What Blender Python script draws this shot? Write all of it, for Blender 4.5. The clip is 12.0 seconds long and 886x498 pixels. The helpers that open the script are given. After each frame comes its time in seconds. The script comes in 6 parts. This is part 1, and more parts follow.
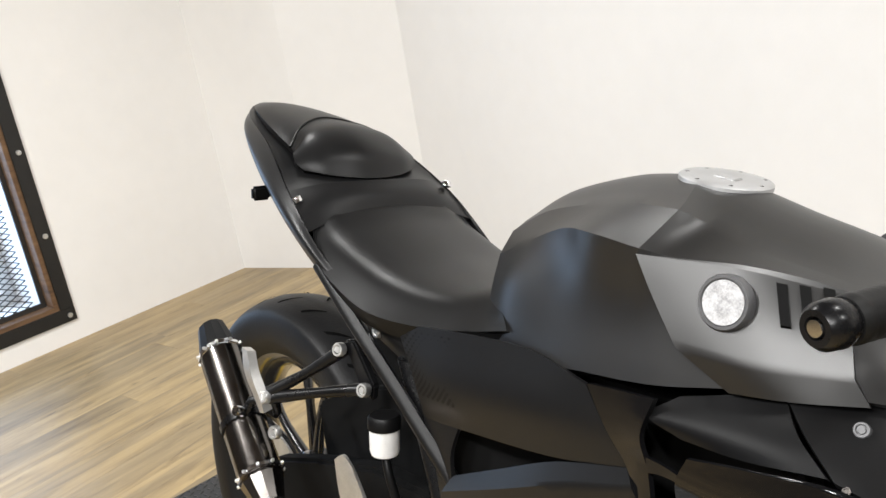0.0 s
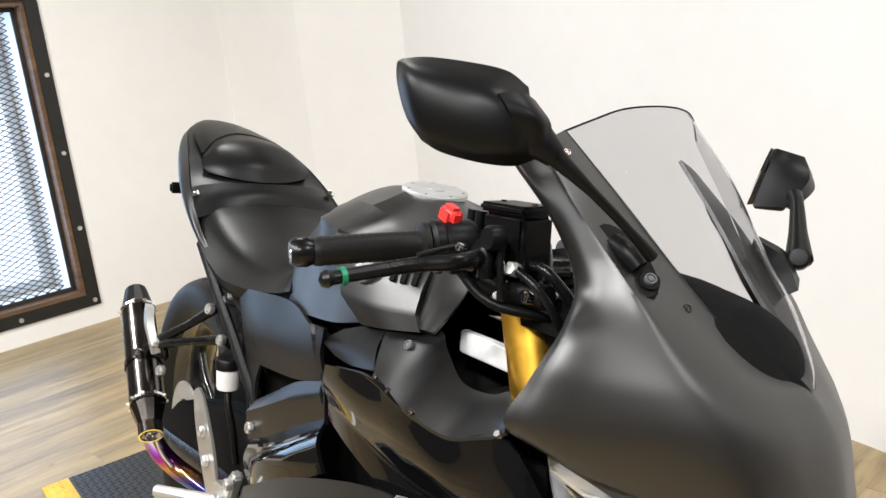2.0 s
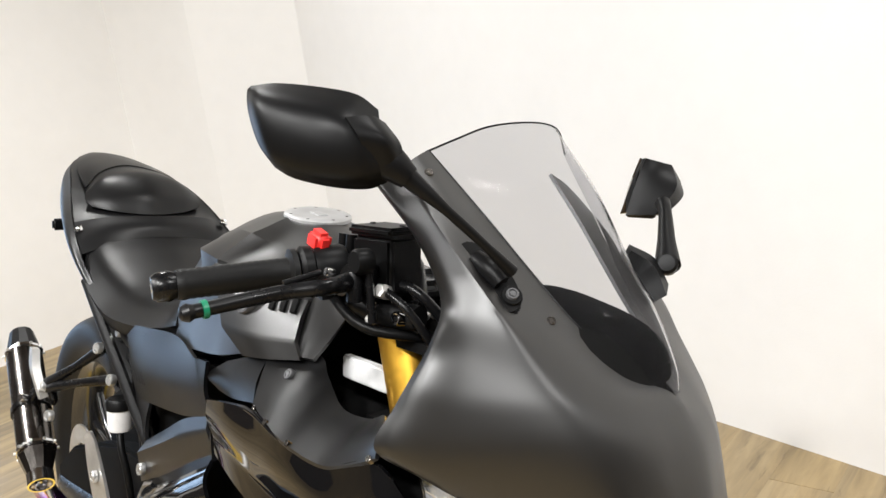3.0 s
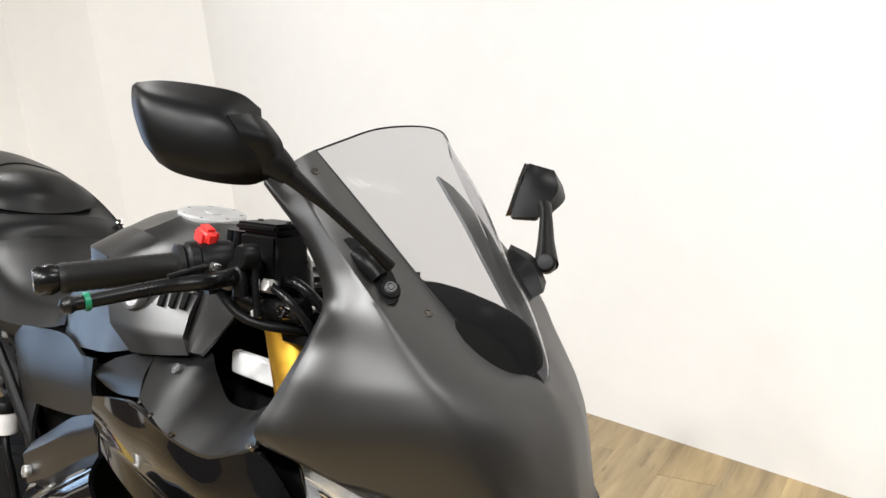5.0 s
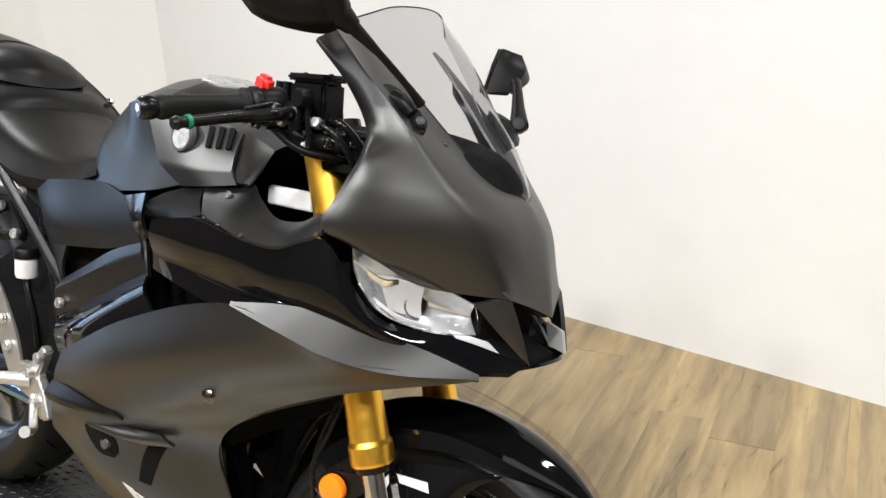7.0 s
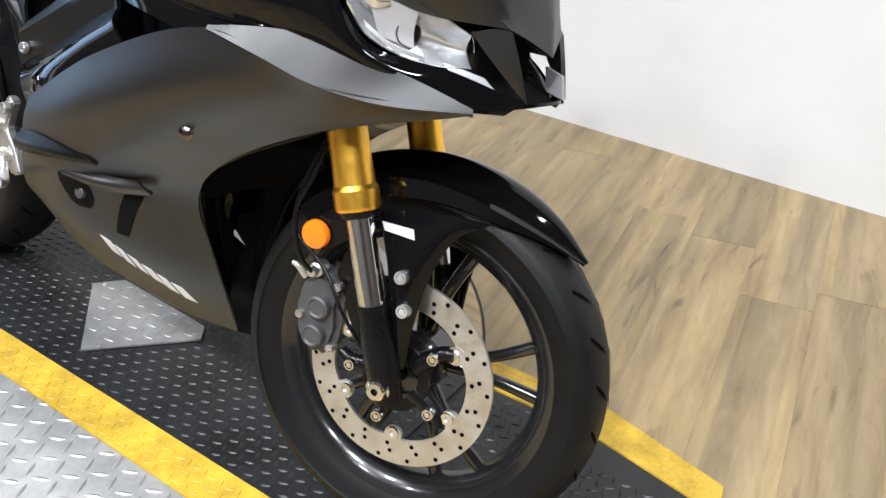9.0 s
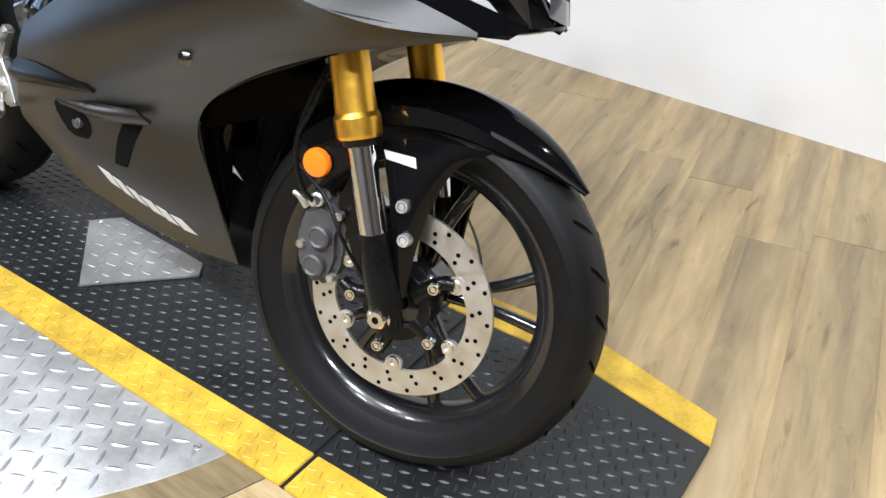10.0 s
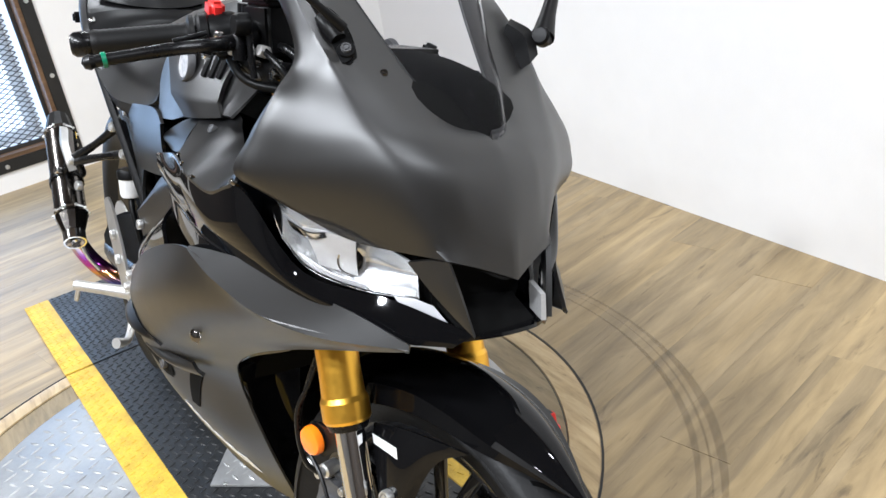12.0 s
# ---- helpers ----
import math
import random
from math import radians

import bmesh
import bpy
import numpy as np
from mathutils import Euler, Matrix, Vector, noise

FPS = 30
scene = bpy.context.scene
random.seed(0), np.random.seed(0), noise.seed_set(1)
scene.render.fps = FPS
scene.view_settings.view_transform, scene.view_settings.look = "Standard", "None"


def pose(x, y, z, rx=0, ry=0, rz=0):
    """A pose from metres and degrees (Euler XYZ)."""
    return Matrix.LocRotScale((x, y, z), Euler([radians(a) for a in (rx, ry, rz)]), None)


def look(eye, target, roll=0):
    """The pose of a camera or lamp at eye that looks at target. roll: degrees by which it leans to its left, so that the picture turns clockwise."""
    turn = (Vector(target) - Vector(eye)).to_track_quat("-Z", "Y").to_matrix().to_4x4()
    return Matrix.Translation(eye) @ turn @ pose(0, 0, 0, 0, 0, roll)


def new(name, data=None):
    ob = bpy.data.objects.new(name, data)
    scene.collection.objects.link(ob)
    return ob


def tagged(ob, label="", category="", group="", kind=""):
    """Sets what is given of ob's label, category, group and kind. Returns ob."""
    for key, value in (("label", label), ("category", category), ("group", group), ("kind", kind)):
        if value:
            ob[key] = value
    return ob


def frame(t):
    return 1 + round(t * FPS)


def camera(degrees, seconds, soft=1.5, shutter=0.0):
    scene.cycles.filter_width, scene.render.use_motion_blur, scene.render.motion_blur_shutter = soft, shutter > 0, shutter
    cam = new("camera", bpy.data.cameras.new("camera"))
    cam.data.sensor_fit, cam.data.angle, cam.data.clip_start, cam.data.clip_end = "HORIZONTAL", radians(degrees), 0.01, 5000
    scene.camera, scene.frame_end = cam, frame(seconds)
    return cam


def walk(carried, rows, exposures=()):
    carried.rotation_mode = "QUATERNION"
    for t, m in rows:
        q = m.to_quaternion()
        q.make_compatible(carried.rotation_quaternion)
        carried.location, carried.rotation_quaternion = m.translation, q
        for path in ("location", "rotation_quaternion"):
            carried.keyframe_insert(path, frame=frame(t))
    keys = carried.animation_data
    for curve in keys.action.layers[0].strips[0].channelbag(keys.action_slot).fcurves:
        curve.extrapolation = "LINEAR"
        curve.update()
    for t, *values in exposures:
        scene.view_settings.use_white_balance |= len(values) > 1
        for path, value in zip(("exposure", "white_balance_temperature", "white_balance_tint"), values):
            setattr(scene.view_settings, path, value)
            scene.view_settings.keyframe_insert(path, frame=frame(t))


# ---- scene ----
cam = camera(56.0, 12.0)
PATH = [
    (0, (0.61, -0.515, 1.175), (-0.917, 0.629, 0.575), -9.6),
    (0.5, (0.796, -0.558, 1.202), (-0.872, 0.443, 0.736), -9.5),
    (1, (1.006, -0.481, 1.174), (-0.712, 0.418, 0.683), -4.9),
    (1.5, (1.082, -0.434, 1.16), (-0.617, 0.51, 0.689), -6.3),
    (2, (1.102, -0.412, 1.153), (-0.537, 0.622, 0.659), -6.0),
    (2.5, (1.113, -0.382, 1.151), (-0.461, 0.753, 0.665), -6.6),
    (3, (1.129, -0.37, 1.15), (-0.406, 0.822, 0.677), -7.8),
    (3.5, (1.14, -0.353, 1.146), (-0.338, 0.899, 0.649), -8.3),
    (3.7, (1.145, -0.352, 1.144), (-0.319, 0.916, 0.645), -7.6),
    (5.5, (1.196, -0.407, 1.146), (-0.148, 0.991, 0.657), -5.8),
    (6, (1.227, -0.535, 1.163), (-0.03, 0.924, 0.622), -5.5),
    (6.5, (1.255, -0.616, 1.151), (0.022, 0.859, 0.599), -3.5),
    (7, (1.266, -0.645, 1.117), (0.056, 0.808, 0.465), -2.7),
    (7.5, (1.269, -0.648, 1.092), (0.089, 0.784, 0.348), -1.6),
    (7.7, (1.266, -0.65, 1.079), (0.094, 0.772, 0.302), -1.6),
    (9.3, (1.251, -0.652, 0.988), (0.202, 0.673, -0.083), 0.1),
    (9.5, (1.25, -0.657, 0.983), (0.217, 0.658, -0.114), 0.1),
    (10, (1.255, -0.671, 0.974), (0.23, 0.635, -0.141), 0.6),
    (10.5, (1.257, -0.681, 0.99), (0.219, 0.608, -0.133), -0.1),
    (11, (1.284, -0.609, 1.049), (0.081, 0.655, 0.07), -6.6),
    (11.5, (1.365, -0.429, 1.081), (-0.104, 0.491, 0.302), -7.6),
    (12, (1.394, -0.276, 1.093), (-0.118, 0.562, 0.303), -9.5),
]
walk(cam, [(t, look(eye, target, roll)) for t, eye, target, roll in PATH], [(0.0, 0.0, 6430, 10), (3.5, 0.06, 6430, 10), (5.5, 0.06, 6420, 10), (7.5, -0.10, 6330, 10), (9.5, -0.10, 5900, 10), (12.0, 0.10, 5900, 10)])

# ---- light ----
LAMP = 48.5
world = bpy.data.worlds.new("world")
scene.world = world
world.use_nodes = True
world.node_tree.nodes["Background"].inputs[0].default_value = (0.75, 0.85, 1.0, 1)
world.node_tree.nodes["Background"].inputs[1].default_value = 1.0
scene.view_settings.exposure = 0.0

# ---- materials ----


def mat(name, color, rough=0.5, metal=0.0, coat=0.0, spread=0.0, scale=8.0, bump=0.0, bscale=60.0, alpha=1.0, trans=0.0, emit=0.0, ior=1.5, spec=0.5, rspread=0.0):
    """A surface with colour and gloss that vary at two scales, and a fine relief."""
    m = bpy.data.materials.new(name)
    m.use_nodes = True
    nt = m.node_tree
    b = nt.nodes["Principled BSDF"]
    b.inputs["Base Color"].default_value = (*color, 1)
    b.inputs["Roughness"].default_value = rough
    b.inputs["Metallic"].default_value = metal
    b.inputs["Coat Weight"].default_value = coat
    b.inputs["Coat Roughness"].default_value = 0.03
    b.inputs["IOR"].default_value = ior
    b.inputs["Specular IOR Level"].default_value = spec
    b.inputs["Transmission Weight"].default_value = trans
    b.inputs["Alpha"].default_value = alpha
    if emit:
        b.inputs["Emission Color"].default_value = (*color, 1)
        b.inputs["Emission Strength"].default_value = emit
    co = nt.nodes.new("ShaderNodeTexCoord")
    if spread or rspread:
        n1 = nt.nodes.new("ShaderNodeTexNoise")
        n1.inputs["Scale"].default_value = scale
        n1.inputs["Detail"].default_value = 6
        nt.links.new(co.outputs["Object"], n1.inputs["Vector"])
        n2 = nt.nodes.new("ShaderNodeTexNoise")
        n2.inputs["Scale"].default_value = scale * 9
        n2.inputs["Detail"].default_value = 4
        nt.links.new(co.outputs["Object"], n2.inputs["Vector"])
        add = nt.nodes.new("ShaderNodeMath")
        add.operation = "MULTIPLY_ADD"
        add.inputs[1].default_value = 0.45
        nt.links.new(n2.outputs["Fac"], add.inputs[0])
        nt.links.new(n1.outputs["Fac"], add.inputs[2])
        if spread:
            r = nt.nodes.new("ShaderNodeMapRange")
            r.inputs["From Min"].default_value, r.inputs["From Max"].default_value = 0.45, 1.0
            r.inputs["To Min"].default_value, r.inputs["To Max"].default_value = 1 - spread, 1 + spread
            nt.links.new(add.outputs[0], r.inputs["Value"])
            mul = nt.nodes.new("ShaderNodeMix")
            mul.data_type, mul.blend_type = "RGBA", "MULTIPLY"
            mul.inputs["Factor"].default_value = 1
            mul.inputs["A"].default_value = (*color, 1)
            nt.links.new(r.outputs["Result"], mul.inputs["B"])
            nt.links.new(mul.outputs["Result"], b.inputs["Base Color"])
        if rspread:
            r = nt.nodes.new("ShaderNodeMapRange")
            r.inputs["From Min"].default_value, r.inputs["From Max"].default_value = 0.45, 1.0
            r.inputs["To Min"].default_value, r.inputs["To Max"].default_value = max(0.02, rough - rspread), rough + rspread
            nt.links.new(add.outputs[0], r.inputs["Value"])
            nt.links.new(r.outputs["Result"], b.inputs["Roughness"])
    if bump:
        n3 = nt.nodes.new("ShaderNodeTexNoise")
        n3.inputs["Scale"].default_value = bscale
        n3.inputs["Detail"].default_value = 5
        nt.links.new(co.outputs["Object"], n3.inputs["Vector"])
        bp = nt.nodes.new("ShaderNodeBump")
        bp.inputs["Strength"].default_value = bump
        bp.inputs["Distance"].default_value = 0.002
        nt.links.new(n3.outputs["Fac"], bp.inputs["Height"])
        nt.links.new(bp.outputs["Normal"], b.inputs["Normal"])
    return m


MATTE = mat("matte_grey_paint", (0.0045, 0.0042, 0.0040), 0.40, 0.0, spec=0.74, spread=0.06, scale=14, rspread=0.015, bump=0.025, bscale=1200)
GLOSS = mat("gloss_black_paint", (0.003, 0.003, 0.0034), 0.045, coat=0.0, spec=0.24, rspread=0.03, scale=6)
PLASTIC = mat("black_plastic", (0.0035, 0.0035, 0.0037), 0.40, spec=0.14, spread=0.15, scale=20, bump=0.03, bscale=900)
VINYL = mat("seat_vinyl", (0.004, 0.004, 0.0042), 0.36, spec=0.28, spread=0.12, scale=16, bump=0.06, bscale=700)
RUBBER = mat("tyre_rubber", (0.006, 0.006, 0.0063), 0.48, spec=0.2, spread=0.25, scale=12, bump=0.2, bscale=220)
GRIP = mat("grip_rubber", (0.005, 0.005, 0.005), 0.5, spec=0.22, spread=0.15, scale=30, bump=0.08, bscale=500)
BLACKMETAL = mat("black_metal", (0.004, 0.004, 0.0044), 0.30, 0.0, spec=0.25, spread=0.2, scale=20, rspread=0.1)
RIM = mat("rim_black", (0.010, 0.010, 0.011), 0.2, 0.0, coat=0.6, rspread=0.05, scale=10)
GOLD = mat("gold_anodised", (0.95, 0.54, 0.07), 0.36, 1.0, spread=0.06, scale=20, rspread=0.08)
CHROME = mat("chrome", (0.78, 0.78, 0.79), 0.09, 1.0, rspread=0.05, scale=20)
STEEL = mat("brushed_steel", (0.72, 0.72, 0.71), 0.42, 1.0, spread=0.12, scale=30, rspread=0.12, bump=0.1, bscale=500)
CAST = mat("cast_aluminium", (0.62, 0.61, 0.59), 0.42, 0.9, spread=0.12, scale=40, bump=0.2, bscale=300)
CANDARK = mat("smoked_chrome", (0.15, 0.138, 0.128), 0.20, 1.0, rspread=0.06, scale=14)
COVER = mat("side_cover_black", (0.005, 0.005, 0.0053), 0.36, spec=0.28, spread=0.1, scale=20, bump=0.04, bscale=800)
GREYCAST = mat("grey_caliper", (0.07, 0.07, 0.073), 0.45, 0.2, spread=0.2, scale=40, bump=0.2, bscale=300)
RED = mat("red_switch", (0.75, 0.03, 0.025), 0.4)
GREEN = mat("green_collar", (0.003, 0.14, 0.07), 0.35)
ORANGE = mat("orange_reflector", (0.9, 0.20, 0.005), 0.18, coat=0.6, bump=0.4, bscale=500)
WHITEP = mat("white_label", (0.62, 0.62, 0.62), 0.5, spread=0.1, scale=60)
LABEL = mat("silver_print", (0.72, 0.72, 0.72), 0.35, 0.2)
LENS = mat("clear_lens", (0.95, 0.96, 0.97), 0.02, trans=1.0, ior=1.2)
FRAMEM = mat("gloss_frame_cover", (0.004, 0.004, 0.0045), 0.10, spec=0.22, rspread=0.03, scale=8)
FACE = mat("emblem_silver", (0.42, 0.42, 0.43), 0.45, 0.3, spread=0.6, scale=70, bump=0.5, bscale=120)
POSN = mat("position_lamp", (0.42, 0.42, 0.43), 0.2, coat=0.6, spread=0.1, scale=60)
REFLECT = mat("headlamp_reflector", (0.74, 0.75, 0.76), 0.20, 0.85, rspread=0.05, scale=60, bump=0.9, bscale=38)
HOUSING = mat("lamp_housing_grey", (0.36, 0.355, 0.35), 0.35, 0.3, spread=0.15, scale=40)
CAPM = mat("brushed_cap", (0.42, 0.42, 0.42), 0.45, 0.6, spread=0.15, scale=50, rspread=0.1)
SCREEN = mat("tinted_screen", (0.72, 0.72, 0.735), 0.03, trans=1.0, ior=1.05, spec=0.6)
MIRROR = mat("mirror_glass", (0.8, 0.8, 0.8), 0.02, 1.0)
WALLP = mat("wall_paint", (0.80, 0.79, 0.775), 0.6, spread=0.03, scale=1.5, bump=0.15, bscale=160)
CEIL = mat("ceiling_paint", (0.075, 0.056, 0.042), 0.8, spread=0.04, scale=2, bump=0.2, bscale=120)
MATBLACK = mat("mat_black", (0.012, 0.0128, 0.0135), 0.42, spread=0.35, scale=7, rspread=0.1, bump=0.3, bscale=160)
YELLOW = mat("safety_yellow", (0.56, 0.36, 0.03), 0.5, spread=0.34, scale=17, bump=0.25, bscale=140)
TREAD = mat("tread_steel", (0.36, 0.36, 0.355), 0.45, 0.6, spread=0.22, scale=9, rspread=0.1, bump=0.15, bscale=120)
FRAMEST = mat("window_frame_steel", (0.02, 0.019, 0.018), 0.5, 0.4, spread=0.2, scale=12, bump=0.2, bscale=90)
MESHST = mat("expanded_steel", (0.045, 0.042, 0.04), 0.5, 0.6, spread=0.15, scale=30)
SKYGLOW = mat("daylight", (0.72, 0.80, 0.92), 0.9, emit=1.15)
LAMPGLOW = mat("lamp_glow", (1.0, 0.94, 0.85), 0.5, emit=14.0)
DARKWALL = mat("dark_unseen_wall", (0.032, 0.024, 0.018), 0.6, spread=0.3, scale=3, bump=0.2, bscale=60)
GREYWALL = mat("grey_wall_paint", (0.09, 0.085, 0.08), 0.6, spread=0.06, scale=2, bump=0.15, bscale=120)
LAMPWHITE = mat("lamp_housing", (0.7, 0.7, 0.7), 0.5)



def wood(name, tones, grain, rough, scale=1.0, strip=0.0):
    """Board wood: each board has its own tone; long grain, cross streaks and stains."""
    m = bpy.data.materials.new(name)
    m.use_nodes = True
    nt = m.node_tree
    b = nt.nodes["Principled BSDF"]
    co = nt.nodes.new("ShaderNodeTexCoord")
    info = nt.nodes.new("ShaderNodeObjectInfo")
    off = nt.nodes.new("ShaderNodeVectorMath")
    off.operation = "MULTIPLY_ADD"
    off.inputs[1].default_value = (37.0, 53.0, 11.0)
    nt.links.new(info.outputs["Random"], off.inputs[0])
    nt.links.new(co.outputs["Object"], off.inputs[2])
    st = nt.nodes.new("ShaderNodeMapping")
    st.inputs["Scale"].default_value = (2.6 * scale, 17.0 * scale, 8.0)
    nt.links.new(off.outputs[0], st.inputs["Vector"])
    n1 = nt.nodes.new("ShaderNodeTexNoise")
    n1.inputs["Scale"].default_value, n1.inputs["Detail"].default_value, n1.inputs["Distortion"].default_value = 1.6, 12, 0.8
    n1.inputs["Roughness"].default_value = 0.62
    nt.links.new(st.outputs["Vector"], n1.inputs["Vector"])
    n2 = nt.nodes.new("ShaderNodeTexNoise")
    n2.inputs["Scale"].default_value, n2.inputs["Detail"].default_value = 5.0, 6
    st3 = nt.nodes.new("ShaderNodeMapping")
    st3.inputs["Scale"].default_value = (0.34 * scale, 3.4 * scale, 1.0)
    nt.links.new(off.outputs[0], st3.inputs["Vector"])
    nt.links.new(st3.outputs["Vector"], n2.inputs["Vector"])
    ramp = nt.nodes.new("ShaderNodeValToRGB")
    ramp.color_ramp.elements[0].position, ramp.color_ramp.elements[0].color = 0.24, (*tones[0], 1)
    ramp.color_ramp.elements[1].position, ramp.color_ramp.elements[1].color = 0.76, (*tones[2], 1)
    e = ramp.color_ramp.elements.new(0.5)
    e.color = (*tones[1], 1)
    mixf = nt.nodes.new("ShaderNodeMath")
    mixf.operation = "MULTIPLY_ADD"
    mixf.inputs[1].default_value = 0.52
    nt.links.new(n2.outputs["Fac"], mixf.inputs[0])
    half = nt.nodes.new("ShaderNodeMath")
    half.operation = "MULTIPLY"
    half.inputs[1].default_value = 0.50
    nt.links.new(n1.outputs["Fac"], half.inputs[0])
    nt.links.new(half.outputs[0], mixf.inputs[2])
    # smoky dark knots and saw marks
    st2 = nt.nodes.new("ShaderNodeMapping")
    st2.inputs["Scale"].default_value = (3.2 * scale, 19.0 * scale, 4.0)
    st2.inputs["Rotation"].default_value = (0, 0, 0.12)
    nt.links.new(off.outputs[0], st2.inputs["Vector"])
    n3 = nt.nodes.new("ShaderNodeTexNoise")
    n3.inputs["Scale"].default_value, n3.inputs["Detail"].default_value, n3.inputs["Distortion"].default_value = 1.3, 11, 1.6
    n3.inputs["Roughness"].default_value = 0.6
    nt.links.new(st2.outputs["Vector"], n3.inputs["Vector"])
    knot = nt.nodes.new("ShaderNodeMapRange")
    knot.inputs["From Min"].default_value, knot.inputs["From Max"].default_value = 0.60, 0.80
    knot.inputs["To Min"].default_value, knot.inputs["To Max"].default_value = 0.0, 0.30
    nt.links.new(n3.outputs["Fac"], knot.inputs["Value"])
    less = nt.nodes.new("ShaderNodeMath")
    less.operation = "SUBTRACT"
    nt.links.new(mixf.outputs[0], less.inputs[0])
    nt.links.new(knot.outputs["Result"], less.inputs[1])
    nt.links.new(less.outputs[0], ramp.inputs["Fac"])
    tone = nt.nodes.new("ShaderNodeMapRange")
    tone.inputs["To Min"].default_value, tone.inputs["To Max"].default_value = 1 - grain, 1 + grain
    nt.links.new(info.outputs["Random"], tone.inputs["Value"])
    mul = nt.nodes.new("ShaderNodeMix")
    mul.data_type, mul.blend_type = "RGBA", "MULTIPLY"
    mul.inputs["Factor"].default_value = 1
    nt.links.new(ramp.outputs["Color"], mul.inputs["A"])
    nt.links.new(tone.outputs["Result"], mul.inputs["B"])
    last = mul.outputs["Result"]
    if strip:
        # printed strips of their own tone along each board
        sep = nt.nodes.new("ShaderNodeSeparateXYZ")
        nt.links.new(co.outputs["Object"], sep.inputs[0])
        row = nt.nodes.new("ShaderNodeMath")
        row.operation = "SNAP"
        row.inputs[1].default_value = strip
        nt.links.new(sep.outputs["Y"], row.inputs[0])
        seed = nt.nodes.new("ShaderNodeMath")
        seed.operation = "MULTIPLY_ADD"
        seed.inputs[1].default_value = 91.7
        nt.links.new(info.outputs["Random"], seed.inputs[0])
        nt.links.new(row.outputs[0], seed.inputs[2])
        white = nt.nodes.new("ShaderNodeTexWhiteNoise")
        white.noise_dimensions = "1D"
        nt.links.new(seed.outputs[0], white.inputs["W"])
        hue = nt.nodes.new("ShaderNodeMix")
        hue.data_type = "RGBA"
        hue.inputs["A"].default_value, hue.inputs["B"].default_value = (0.85, 0.84, 0.84, 1), (1.10, 1.05, 0.94, 1)
        nt.links.new(white.outputs["Value"], hue.inputs["Factor"])
        each = nt.nodes.new("ShaderNodeMix")
        each.data_type, each.blend_type = "RGBA", "MULTIPLY"
        each.inputs["Factor"].default_value = 1
        nt.links.new(last, each.inputs["A"])
        nt.links.new(hue.outputs["Result"], each.inputs["B"])
        last = each.outputs["Result"]
    nt.links.new(last, b.inputs["Base Color"])
    b.inputs["Roughness"].default_value = rough
    bp = nt.nodes.new("ShaderNodeBump")
    bp.inputs["Strength"].default_value, bp.inputs["Distance"].default_value = 0.12, 0.001
    nt.links.new(n1.outputs["Fac"], bp.inputs["Height"])
    nt.links.new(bp.outputs["Normal"], b.inputs["Normal"])
    return m


PLANKW = wood("floor_boards", ((0.108, 0.080, 0.046), (0.300, 0.228, 0.125), (0.475, 0.365, 0.205)), 0.08, 0.42, strip=0.0507)
RINGW = wood("ring_wood", ((0.17, 0.115, 0.05), (0.40, 0.29, 0.145), (0.55, 0.43, 0.25)), 0.1, 0.45, 2.6)
RINGD = wood("inner_ring_wood", ((0.07, 0.05, 0.024), (0.22, 0.165, 0.085), (0.34, 0.265, 0.15)), 0.1, 0.5, 2.2)
FRAMEW = wood("frame_wood", ((0.05, 0.025, 0.012), (0.14, 0.075, 0.035), (0.24, 0.14, 0.07)), 0.15, 0.6, 1.6)


def heat_tint(name):
    """Titanium pipe whose oxide colours run along its length."""
    m = bpy.data.materials.new(name)
    m.use_nodes = True
    nt = m.node_tree
    b = nt.nodes["Principled BSDF"]
    b.inputs["Metallic"].default_value, b.inputs["Roughness"].default_value = 1.0, 0.16
    co = nt.nodes.new("ShaderNodeTexCoord")
    sep = nt.nodes.new("ShaderNodeSeparateXYZ")
    nt.links.new(co.outputs["Object"], sep.inputs[0])
    r = nt.nodes.new("ShaderNodeMapRange")
    r.inputs["From Min"].default_value, r.inputs["From Max"].default_value = 0.345, 0.475
    nt.links.new(sep.outputs["Z"], r.inputs["Value"])
    ramp = nt.nodes.new("ShaderNodeValToRGB")
    el = ramp.color_ramp.elements
    el[0].position, el[0].color = 0.0, (0.25, 0.45, 0.75, 1)
    el[1].position, el[1].color = 1.0, (0.7, 0.68, 0.66, 1)
    for p, c in ((0.2, (0.10, 0.12, 0.6, 1)), (0.32, (0.75, 0.38, 0.06, 1)), (0.45, (0.42, 0.05, 0.45, 1)), (0.62, (0.45, 0.12, 0.6, 1)), (0.8, (0.6, 0.55, 0.6, 1))):
        e = el.new(p)
        e.color = c
    nt.links.new(r.outputs["Result"], ramp.inputs["Fac"])
    nt.links.new(ramp.outputs["Color"], b.inputs["Base Color"])
    return m


BASEW = wood("dark_sub_floor", ((0.03, 0.023, 0.015), (0.065, 0.05, 0.033), (0.10, 0.08, 0.055)), 0.05, 0.5)
HEAT = heat_tint("heat_tinted_pipe")

# ---- shaping ----
Z0 = -0.013  # the boards lie lower than the turntable


def part(name, bm, material, parent=None, label="", angle=38, m=None):
    """Links a bmesh as one mesh object."""
    if m is not None:
        bmesh.ops.transform(bm, matrix=m, verts=bm.verts)
    me = bpy.data.meshes.new(name)
    bm.to_mesh(me)
    bm.free()
    for p in me.polygons:
        p.use_smooth = True
    me.set_sharp_from_angle(angle=radians(angle))
    me.materials.append(material)
    ob = new(name, me)
    if parent is not None:
        ob.parent = parent
    if label:
        ob["label"] = label
    return ob


